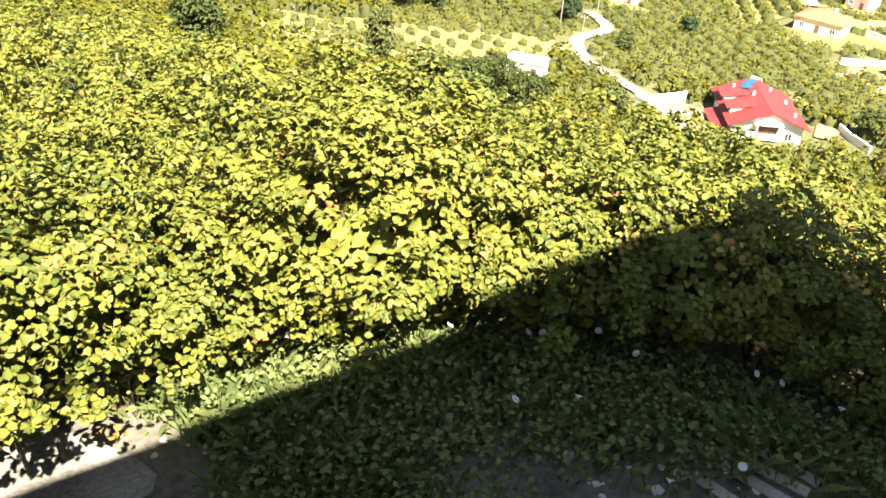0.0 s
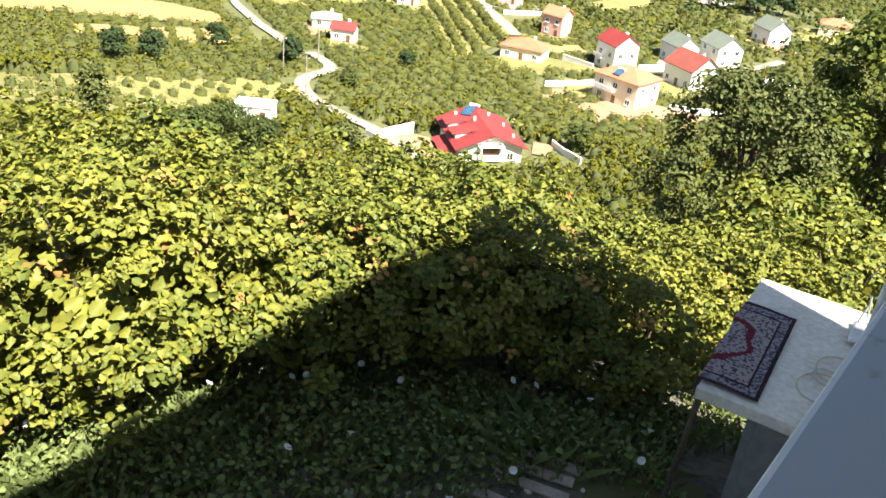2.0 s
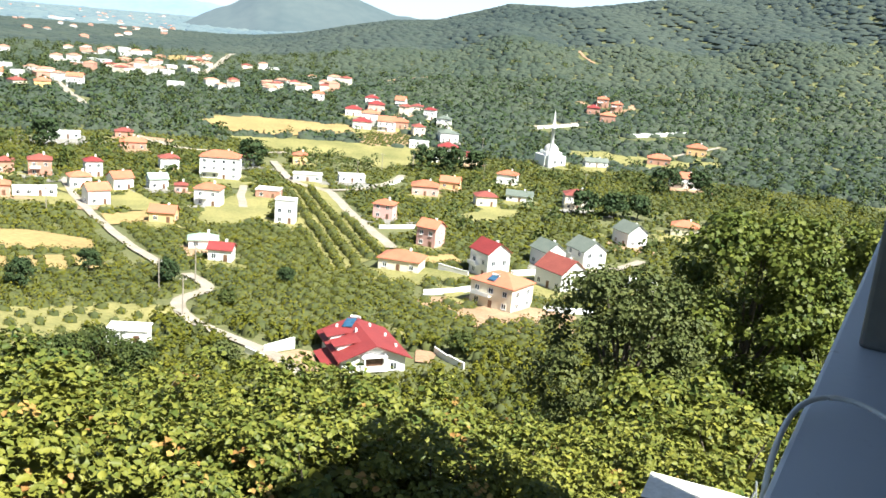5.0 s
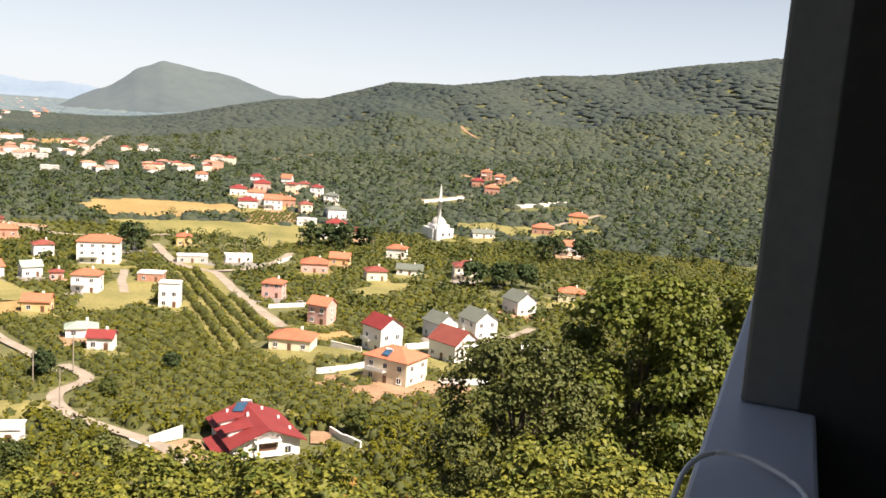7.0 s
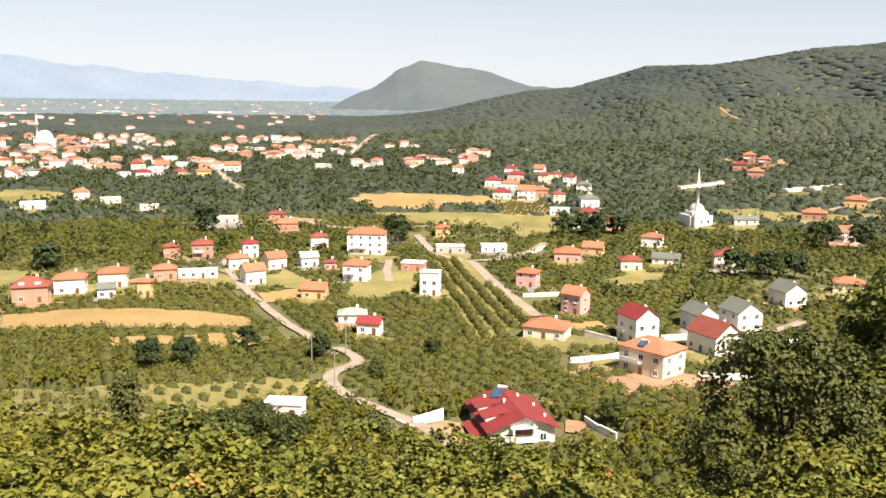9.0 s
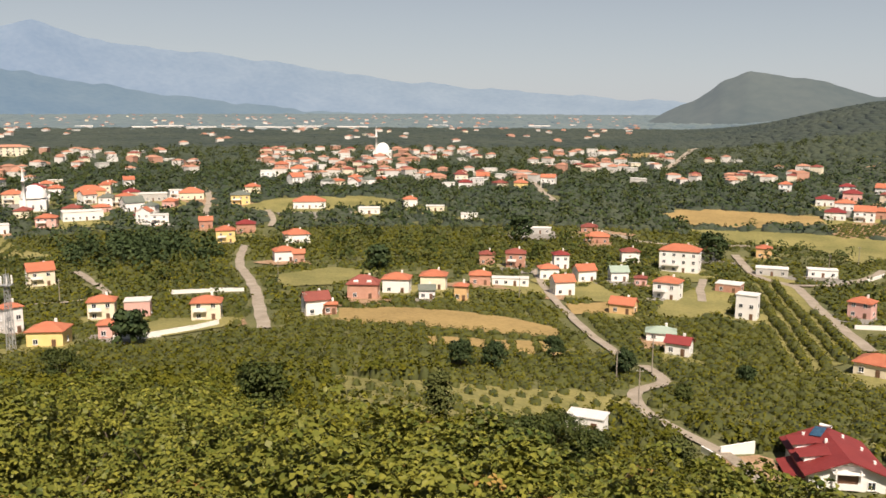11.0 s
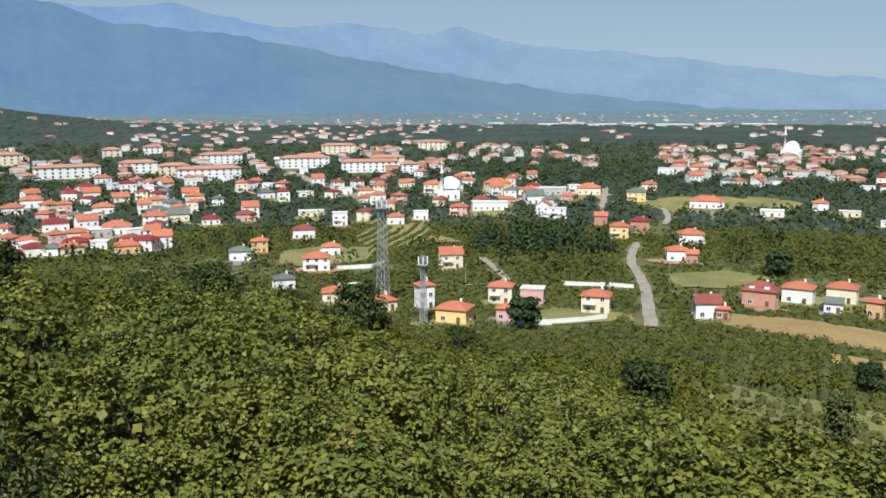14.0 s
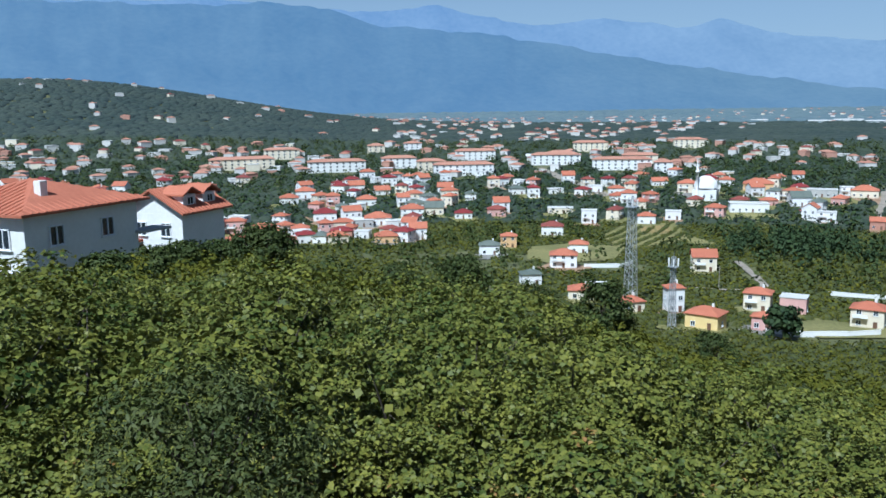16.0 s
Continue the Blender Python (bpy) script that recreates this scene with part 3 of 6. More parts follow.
def roof_mesh(kind, w, d, h, over, mat):
    """A roof with overhang and a thick edge; its underside at z = 0."""
    W, D, t = w / 2 + over, d / 2 + over, 0.18
    if kind == "flat":
        bm = box_bm(2 * W, 2 * D, 0.28, (0, 0, 0), 0.04)
        me = bpy.data.meshes.new("roof")
        bm.to_mesh(me)
        bm.free()
        me.materials.append(mat)
        return me
    if kind == "gable":
        cut = ((-D, t), (0, h), (D, t), (D, 0), (0, h - t), (-D, 0))
        vs = [(x, y, z) for x in (-W, W) for y, z in cut]
        faces = [(i, (i + 1) % 6, (i + 1) % 6 + 6, i + 6) for i in range(6)]
        faces += [(0, 5, 4, 1), (1, 4, 3, 2), (7, 10, 11, 6), (8, 9, 10, 7)]
        return mesh_of("roof", vs, faces, mat)
    k = max(W - D, 0.3)
    top = [(-k, 0, h), (k, 0, h)]
    faces = [(0, 1, 5, 4), (2, 3, 4, 5), (3, 0, 4), (1, 2, 5)]
    base = [(-W, -D, t), (W, -D, t), (W, D, t), (-W, D, t)]
    low = [(-W, -D, 0), (W, -D, 0), (W, D, 0), (-W, D, 0)]
    vs = base + top + low
    faces = faces + [(6, 7, 1, 0), (7, 8, 2, 1), (8, 9, 3, 2), (9, 6, 0, 3), (9, 8, 7, 6)]
    return mesh_of("roof", vs, faces, mat)


def gable_ends(bm, w, d, h, rise, over):
    """The two end walls under a gabled roof, up to its underside."""
    e = rise * over / (d / 2 + over)
    for s in (-1, 1):
        bm.faces.new([bm.verts.new((s * w / 2, yy, zz)) for yy, zz in ((-d / 2, h), (d / 2, h), (d / 2, h + e), (0, h + rise - 0.03), (-d / 2, h + e))])


def house(x, y, turn, w, d, storeys, roof, roof_tone, wall_tone, windows=True, z=None, label=None, rise=None):
    """A village house; its front looks along -y before it is turned."""
    g = float(ground(x, y)) if z is None else z
    h = storeys * STOREY + 0.4
    label = label or f"{WALL_WORDS[wall_tone]} village house with a {ROOF_WORDS[roof_tone]} roof"
    top = empty("house", pose(x, y, g, 0, 0, turn), label, "house", "village houses")
    bm = box_bm(w, d, h + 2.0, (0, 0, -2.0))
    rise = rise or (0.0 if roof == "flat" else min(w, d) * (0.25 if roof == "hip" else 0.38))
    if roof == "gable":
        gable_ends(bm, w, d, h, rise, 0.42)
    part("wall", bm, M[wall_tone], top)
    link("roof", roof_mesh("gable" if roof == "gable" else "flat" if roof == "flat" else "hip", w, d, rise + 0.18, 0.42 if roof != "flat" else 0.2, M[roof_tone]), top, pose(0, 0, h - 0.02))
    if roof != "flat":
        link("chimney", shared_box("chimney", 0.6, 0.6, 1.3, M["white"]), top, pose(w * 0.18, d * 0.12, h + rise * 0.62))
    if roof == "mans":
        for s in (-0.22, 0.22):
            b = box_bm(1.5, 1.6, 1.1, (s * w, -d * 0.32, h + 0.15), 0.05)
            part("dormer", b, M["white"], top)
    if windows:
        n = max(2, int(w / 3.2))
        near = math.hypot(x, y) < 260

        def place_window(m):
            near_window(top, m, 1.2, 1.3) if near else link("window", window_mesh(), top, m)
        for lev in range(max(1, int(storeys + 0.35))):
            zz = 1.0 + lev * STOREY
            for k in range(n):
                px = (k + 0.5) / n * w - w / 2
                if lev == 0 and k == n // 2:
                    link("door", shared_box("door", 1.0, 0.12, 2.1, M["door"]), top, pose(px, -d / 2 - 0.02, 0.1))
                    continue
                place_window(pose(px, -d / 2 - 0.01, zz))
            m = max(1, int(d / 3.6))
            for s in (-1, 1):
                for k in range(m):
                    py = (k + 0.5) / m * d - d / 2
                    place_window(pose(s * (w / 2 + 0.01), py, zz, 0, 0, 90 * s))
        if storeys >= 1.7 and w > 7:
            b = box_bm(w * 0.45, 1.3, 0.16, (-w * 0.2, -d / 2 - 0.65, STOREY + 0.25), 0.02)
            box_bm(w * 0.45, 0.08, 0.8, (-w * 0.2, -d / 2 - 1.25, STOREY + 0.41), 0.02, b)
            part("balcony", b, M["white"], top, "white parapet balcony")
    rr = math.hypot(x, y)
    CLEAR.append((x, y, max(w, d) * 0.60 + 0.8))
    if 170 < rr < 600:
        near_side = 1 - 0.75 * max(w, d) / rr
        YARDS.append((x * near_side, y * near_side, max(w, d) * random.Random(int(x * 7 + y)).uniform(0.85, 1.25), turn))
        CLEAR.append((x * near_side, y * near_side, max(w, d) * 0.62))
    if rr < 330:
        CLEAR.append((x * (1 - 0.5 * w / rr), y * (1 - 0.5 * w / rr), max(w, d) * 0.42 + 0.6))
    return top


def apartments(x, y, turn, length):
    """A long apartment block with a tiled roof and rows of windows."""
    g = float(ground(x, y))
    tone = "cream" if int(abs(x)) % 3 == 0 else "white"
    top = empty("apartment_building", pose(x, y, g, 0, 0, turn), f"long {tone} apartment building with an orange tiled roof", "building", "apartment blocks")
    h, d = 8.2, 11.0
    part("wall", box_bm(length, d, h + 4, (0, 0, -4)), M[tone], top)
    link("roof", roof_mesh("hip", length, d, 2.2, 0.6, M["far_tile"]), top, pose(0, 0, h))
    for lev in range(3):
        for k in range(int(length / 5)):
            link("window", window_mesh(1.6, 1.5), top, pose(-length / 2 + 2.5 + 5 * k, -d / 2 - 0.01, 0.9 + 2.6 * lev))
    CLEAR.append((x, y, length * 0.5))
    CLEAR.append((x * 0.97, y * 0.97, length * 0.4))


def garden_wall(height, pts):
    """A low rendered wall along a line, with a coping."""
    top = empty("garden_wall", pose(pts[0][0], pts[0][1], float(ground(*pts[0]))), "low whitewashed garden wall along a plot", "wall")
    for (x0, y0), (x1, y1) in zip(pts, pts[1:]):
        n = max(1, int(math.hypot(x1 - x0, y1 - y0) / 8))
        for k in range(n):
            ax, ay = x0 + (x1 - x0) * k / n, y0 + (y1 - y0) * k / n
            bx, by = x0 + (x1 - x0) * (k + 1) / n, y0 + (y1 - y0) * (k + 1) / n
            cx, cy = (ax + bx) / 2, (ay + by) / 2
            L = math.hypot(bx - ax, by - ay)
            bm = box_bm(L + 0.1, 0.25, height + 1, (0, 0, -1))
            box_bm(L + 0.1, 0.36, 0.12, (0, 0, height), 0.02, bm)
            ob = part("wall_section", bm, M["white"], top)
            ob.matrix_basis = top.matrix_basis.inverted() @ pose(cx, cy, float(ground(cx, cy)) + 0.2, 0, 0, math.degrees(math.atan2(by - ay, bx - ax)))
            CLEAR.append((cx * 0.985, cy * 0.985, L * 0.5 + 1.2))


house(47.3, 187.4, -46, 11.4, 9.1, 2, "hip", "tile_orange", "cream")
house(50.5, 216.4, -65, 7.9, 7.2, 2.3, "gable", "tile_red", "white")
house(67.4, 207.0, -63, 9.8, 8.8, 1.6, "gable", "tile_dark", "white")
house(70.6, 230.9, -69, 7.5, 6.8, 1.6, "gable", "slate", "white")
house(82.3, 232.1, -72, 8.6, 7.8, 1.8, "gable", "slate", "white")
house(109.3, 267.8, -74, 8.6, 7.8, 1.6, "gable", "slate", "white")
house(27.6, 219.4, -22, 10.8, 7.6, 1, "hip", "tile_orange", "cream")
house(39.4, 249.2, -39, 6.4, 5.7, 2, "gable", "tile_orange", "pink")
house(29.3, 290.4, -21, 6.8, 6.1, 1.7, "hip", "tile_orange", "pink")
house(-18.3, 214.2, -10, 5.8, 4.1, 1, "gable", "tile_red", "white")
house(-24.2, 227.2, 6, 7.3, 5.1, 0.8, "hip", "green_roof", "white")
house(-3.8, 270.7, -9, 6.1, 4.9, 2.6, "flat", "flat", "white")
house(-39.0, 258.9, -6, 7.3, 5.1, 1, "gable", "tile_orange", "ochre")
house(-29.5, 292.1, -9, 8.3, 6.6, 2, "hip", "tile_orange", "white")
house(-10.8, 315.4, -10, 8.4, 6.7, 1, "flat", "flat", "brick")
house(-63.2, 282.3, 33, 6.9, 5.6, 1.6, "gable", "tile_orange", "white")
house(-75.2, 311.3, 24, 7.1, 5.7, 1.4, "hip", "tile_orange", "white")
house(-62.0, 313.1, 36, 7.1, 5.7, 1.4, "gable", "tile_orange", "white")
house(-50.4, 318.7, 24, 6.5, 5.2, 1.2, "gable", "green_roof", "white")
house(-76.5, 337.0, 23, 6.0, 5.4, 2, "hip", "tile_red", "white")
house(-77.5, 421.2, 10, 11.2, 7.8, 1.2, "hip", "tile_orange", "brick")
house(-87.3, 450.7, 11, 8.4, 6.7, 1, "hip", "tile_dark", "brick")
house(-31.3, 351.9, -3, 15.1, 9.1, 3, "hip", "tile_orange", "white")
house(-23.8, 389.4, 3, 7.7, 6.1, 1.3, "hip", "tile_orange", "white")
house(-53.4, 366.1, 18, 7.4, 5.9, 1.6, "hip", "tile_dark", "white")
house(-41.2, 311.5, 8, 4.2, 3.3, 1, "hip", "tile_dark", "pink")
house(-0.3, 404.8, 0, 6.4, 5.7, 1.5, "hip", "tile_orange", "ochre")
house(3.1, 358.1, -0, 11.8, 5.9, 1, "flat", "flat", "greywall")
house(21.5, 363.1, 5, 10.8, 5.4, 1, "flat", "flat", "white")
house(50.2, 342.5, -8, 10.5, 8.4, 1.3, "hip", "tile_orange", "pink")
house(63.8, 361.6, -20, 8.3, 5.8, 1, "gable", "tile_orange", "ochre")
house(71.8, 326.4, -0, 8.1, 6.5, 1.3, "hip", "tile_dark", "cream")
house(93.9, 383.4, -24, 8.8, 7.0, 1.6, "hip", "tile_orange", "white")
house(110.5, 331.0, -10, 10.4, 8.3, 2, "hip", "tile_dark", "cream")
house(89.0, 339.7, -15, 10.6, 5.3, 0.8, "gable", "slate", "white")
house(191.1, 407.1, -17, 14.6, 10.2, 1.7, "hip", "tile_orange", "white")
house(157.5, 448.1, 1, 12.7, 5.1, 0.9, "gable", "slate", "white")
house(64.1, 474.4, -8, 10.6, 6.4, 1.2, "flat", "flat", "white")
house(84.1, 500.0, 5, 10.7, 8.6, 1.6, "hip", "slate", "white")
house(78.3, 461.9, -10, 10.4, 8.3, 1.4, "hip", "tile_red", "white")
house(86.4, 443.2, -11, 10.0, 8.0, 1.2, "hip", "tile_red", "cream")
house(70.2, 440.6, -9, 7.6, 6.1, 1.2, "gable", "slate", "white")
house(35.3, 523.2, -4, 10.9, 8.7, 1.4, "hip", "tile_red", "white")
house(42.2, 553.4, -4, 10.8, 8.7, 1.4, "hip", "tile_orange", "white")
house(32.0, 565.3, -3, 10.3, 8.3, 1.4, "hip", "tile_red", "white")
house(48.4, 586.0, -5, 10.7, 8.6, 1.5, "hip", "tile_red", "pink")
house(59.1, 530.9, -6, 9.8, 7.8, 1.4, "hip", "tile_orange", "brick")
house(10.0, 609.6, -1, 7.9, 7.2, 2, "hip", "tile_orange", "white")
house(224.3, 639.5, -19, 8.8, 7.9, 2, "hip", "tile_orange", "brick")
house(230.4, 625.0, -20, 8.7, 7.8, 1.7, "hip", "tile_orange", "brick")
house(207.2, 608.6, -19, 9.2, 8.3, 1.6, "hip", "tile_red", "brick")
house(208.9, 581.4, -20, 10.4, 9.4, 1.6, "hip", "tile_orange", "brick")
house(233.9, 488.7, -26, 11.3, 9.0, 1.5, "hip", "tile_orange", "ochre")
house(198.8, 460.8, -23, 12.4, 8.7, 1.2, "hip", "tile_orange", "brick")
house(139.0, 290.1, -26, 9.3, 7.5, 1.2, "hip", "tile_orange", "cream")
house(-116.2, 238.7, 18, 9.4, 6.5, 1.6, "mans", "tile_dark", "brick")
house(-111.4, 253.5, 16, 8.6, 6.9, 1.6, "hip", "tile_orange", "white")
house(-103.8, 267.1, 15, 8.4, 6.7, 1.6, "hip", "tile_orange", "cream")
house(-97.7, 245.5, 22, 4.9, 3.9, 1, "gable", "slate", "white")
house(-87.9, 249.9, 9, 4.0, 3.6, 1.6, "hip", "tile_orange", "ochre")
house(-93.6, 285.9, 18, 7.2, 5.7, 1.2, "hip", "tile_orange", "brick")
house(-83.6, 289.8, 16, 12.8, 3.8, 0.9, "flat", "flat", "white")
house(-105.8, 331.9, 18, 6.0, 5.4, 1.5, "hip", "tile_dark", "brick")
house(-93.7, 331.9, 16, 7.7, 6.9, 2, "hip", "tile_dark", "brick")
house(-205.3, 487.4, 28, 8.3, 7.5, 1.6, "hip", "tile_orange", "white")
house(-218.6, 456.7, 26, 11.9, 7.1, 1, "flat", "flat", "white")
house(-185.9, 480.0, 21, 10.8, 6.5, 1, "flat", "flat", "cream")
house(-159.2, 465.0, 19, 9.6, 5.8, 0.9, "flat", "flat", "white")
house(-112.6, 438.1, 14, 14.8, 5.9, 1, "flat", "flat", "greywall")
house(-210.0, 567.5, 20, 8.7, 6.9, 1.2, "flat", "flat", "white")
house(-198.4, 570.5, 19, 9.4, 7.6, 1.4, "hip", "tile_red", "white")
house(-162.1, 583.8, 16, 9.5, 8.5, 1.4, "hip", "tile_orange", "yellow")
house(-238.3, 608.2, 21, 11.1, 7.7, 1, "hip", "tile_orange", "white")
house(-27.0, 143.1, -3, 6.5, 3.9, 0.9, "flat", "flat", "white")
house(89.7, 206.9, -35, 7.8, 5.4, 0.8, "flat", "flat", "white")
house(-143.3, 195.6, 30, 7.8, 6.2, 1.7, "hip", "tile_orange", "cream")
house(-165.8, 194.4, 34, 6.9, 5.5, 1.6, "flat", "flat", "pink")
house(-173.1, 188.3, 35, 7.1, 5.7, 1.8, "hip", "tile_orange", "cream")
house(-152.5, 168.2, 32, 5.1, 4.1, 1.2, "hip", "tile_orange", "pink")
house(-160.7, 156.7, 26, 8.4, 6.7, 1.3, "hip", "tile_orange", "yellow")
house(-181.2, 164.4, 68, 4.7, 4.2, 2.4, "hip", "tile_orange", "white")
house(-186.3, 153.2, 76, 6.4, 5.2, 1, "hip", "tile_orange", "cream")
house(-208.3, 152.6, 54, 7.5, 6.0, 1, "hip", "tile_orange", "cream")
house(-211.9, 161.4, 53, 6.0, 4.8, 1.2, "flat", "flat", "greywall")
house(-238.4, 153.9, 69, 6.6, 5.2, 1.3, "hip", "slate", "white")
house(-267.9, 187.8, 55, 9.9, 7.9, 1.7, "hip", "tile_orange", "white")
house(-297.6, 216.4, 54, 7.7, 6.2, 1.3, "hip", "tile_orange", "white")
house(-326.7, 199.3, 59, 7.0, 5.6, 1.8, "hip", "tile_orange", "ochre")
house(-311.5, 180.6, 60, 8.5, 6.8, 1.4, "hip", "slate", "white")
house(-356.8, 243.2, 56, 10.7, 8.6, 1.6, "hip", "tile_dark", "white")
house(-374.1, 278.5, 53, 7.9, 6.3, 2.4, "flat", "flat", "white")
house(-406.0, 282.1, 55, 14.2, 8.5, 1, "flat", "flat", "cream")
house(-418.6, 247.4, 59, 10.2, 8.1, 1.3, "hip", "tile_dark", "pink")
house(-356.4, 302.8, 50, 9.2, 7.3, 1.4, "hip", "tile_orange", "white")
house(-237.7, 229.5, 54, 8.7, 6.9, 1.9, "gable", "tile_orange", "cream")
house(-186.1, 307.5, 39, 8.6, 6.9, 1.5, "hip", "tile_orange", "white")
house(-176.8, 303.4, 30, 4.6, 4.2, 1.4, "gable", "tile_orange", "brick")
house(-213.2, 363.9, 40, 11.8, 9.4, 1.5, "hip", "tile_orange", "white")
house(-246.6, 353.7, 35, 9.0, 8.1, 2.1, "hip", "tile_orange", "yellow")
house(-252.9, 380.9, 34, 9.6, 7.7, 1.6, "hip", "tile_red", "brick")
house(-277.8, 381.1, 36, 6.8, 5.4, 1.4, "gable", "tile_orange", "brick")
house(-116.5, 208.5, 44, 6.8, 5.4, 1.5, "gable", "tile_dark", "white")
house(-112.1, 209.2, 28, 3.2, 2.5, 1, "hip", "tile_orange", "brick")
house(-259.2, 458.9, 29, 19.2, 11.5, 1.4, "hip", "tile_orange", "white")
house(-347.7, 600.2, 30, 13.5, 10.8, 1.4, "hip", "tile_orange", "white")
house(-218.5, 457.5, 26, 11.9, 8.3, 1.1, "flat", "flat", "white")
house(-303.2, 451.7, 34, 11.3, 9.1, 2, "hip", "slate", "yellow")
house(-320.5, 492.0, 33, 9.9, 8.0, 1.4, "hip", "tile_orange", "cream")
house(-350.0, 558.6, 32, 11.1, 8.9, 2.2, "flat", "flat", "white")
house(-369.1, 609.7, 31, 11.1, 8.9, 2, "hip", "tile_orange", "brick")
house(-349.5, 369.2, 51, 20.6, 10.3, 1.6, "flat", "flat", "white")
house(-345.6, 404.8, 60, 11.4, 9.1, 1.6, "gable", "slate", "white")
house(-357.0, 437.2, 39, 16.9, 10.1, 1.5, "flat", "flat", "greywall")
house(-341.1, 454.2, 37, 14.8, 11.8, 1.4, "hip", "tile_orange", "cream")
house(-372.2, 435.6, 41, 9.7, 7.8, 1.5, "hip", "tile_red", "cream")
house(-398.4, 428.8, 43, 18.2, 12.8, 1.4, "hip", "tile_orange", "ochre")
house(-418.4, 387.9, 47, 11.9, 9.5, 2, "hip", "tile_orange", "cream")
house(-426.2, 413.5, 46, 10.8, 8.7, 2, "hip", "tile_red", "pink")
house(-438.3, 118.6, 75, 11.3, 7.9, 1, "hip", "tile_orange", "cream")
house(-390.6, 126.1, 80, 8.8, 7.0, 1.5, "hip", "tile_red", "white")
house(-404.5, 149.2, 70, 10.2, 8.1, 1.2, "hip", "tile_red", "brick")
house(-371.5, 159.3, 67, 10.6, 8.5, 1.2, "hip", "tile_orange", "ochre")
house(-430.8, 180.1, 67, 14.0, 11.2, 1.3, "hip", "tile_orange", "white")
house(-430.5, 170.0, 68, 13.3, 10.6, 1.2, "flat", "flat", "greywall")
house(-438.1, 204.1, 65, 12.6, 10.1, 1.8, "hip", "tile_orange", "white")
house(-441.8, 219.5, 64, 10.9, 8.8, 1.3, "gable", "slate", "cream")
house(-530.2, 172.1, 72, 12.3, 9.9, 1.5, "hip", "tile_orange", "white")
house(-487.3, 196.5, 68, 11.6, 9.3, 1.3, "hip", "tile_orange", "white")
house(-455.3, 158.6, 71, 12.6, 10.1, 1.4, "hip", "tile_red", "white")
house(-513.7, 156.3, 73, 11.2, 9.0, 1.3, "hip", "tile_orange", "white")
apartments(-693, 173, 80, 51)
apartments(-646, 236, 74, 45)
apartments(-647, 290, 70, 28)
apartments(-577, 312, 66, 45)
apartments(-612, 302, 68, 22)
apartments(-668, 373, 65, 35)
apartments(-610, 424, 59, 24)
apartments(-538, 431, 55, 45)
apartments(-555, 463, 54, 28)
apartments(-753, 224, 77, 31)
apartments(-503, 442, 53, 13)
apartments(-599, 411, 60, 40)
apartments(-678, 505, 57, 33)
apartments(-645, 598, 51, 29)
apartments(-759, 317, 71, 16)
apartments(-767, 359, 69, 17)
garden_wall(1.1, [(30.1, 194.2), (37.1, 196.3), (42.8, 199.5)])
garden_wall(1.3, [(37.7, 220.5), (44.5, 213.6)])
garden_wall(1.3, [(56.9, 216.9), (68.0, 219.9)])
garden_wall(1.5, [(-4.8, 144.6), (0.4, 149.2)])
garden_wall(1.2, [(-148.7, 164.9), (-142.3, 170.2), (-137.1, 179.8), (-134.5, 188.4)])
garden_wall(1.0, [(-183.1, 230.1), (-172.1, 237.1), (-161.8, 241.3)])
garden_wall(2.2, [(205.8, 533.0), (226.3, 536.5), (249.7, 542.0)])
garden_wall(1.2, [(151.3, 551.0), (186.5, 565.8)])
garden_wall(1.0, [(25.9, 271.7), (38.1, 274.6)])
garden_wall(1.2, [(-263.4, 194.1), (-257.5, 206.2), (-262.7, 219.0)])
garden_wall(1.0, [(56.8, 183.8), (61.9, 182.3), (68.3, 182.7)])
garden_wall(0.9, [(-7.8, 143.4), (-4.6, 139.9)])
garden_wall(1.0, [(26.4, 150.6), (28.2, 146.0), (30.5, 142.3)])
garden_wall(1.0, [(37.2, 359.1), (44.9, 374.7)])


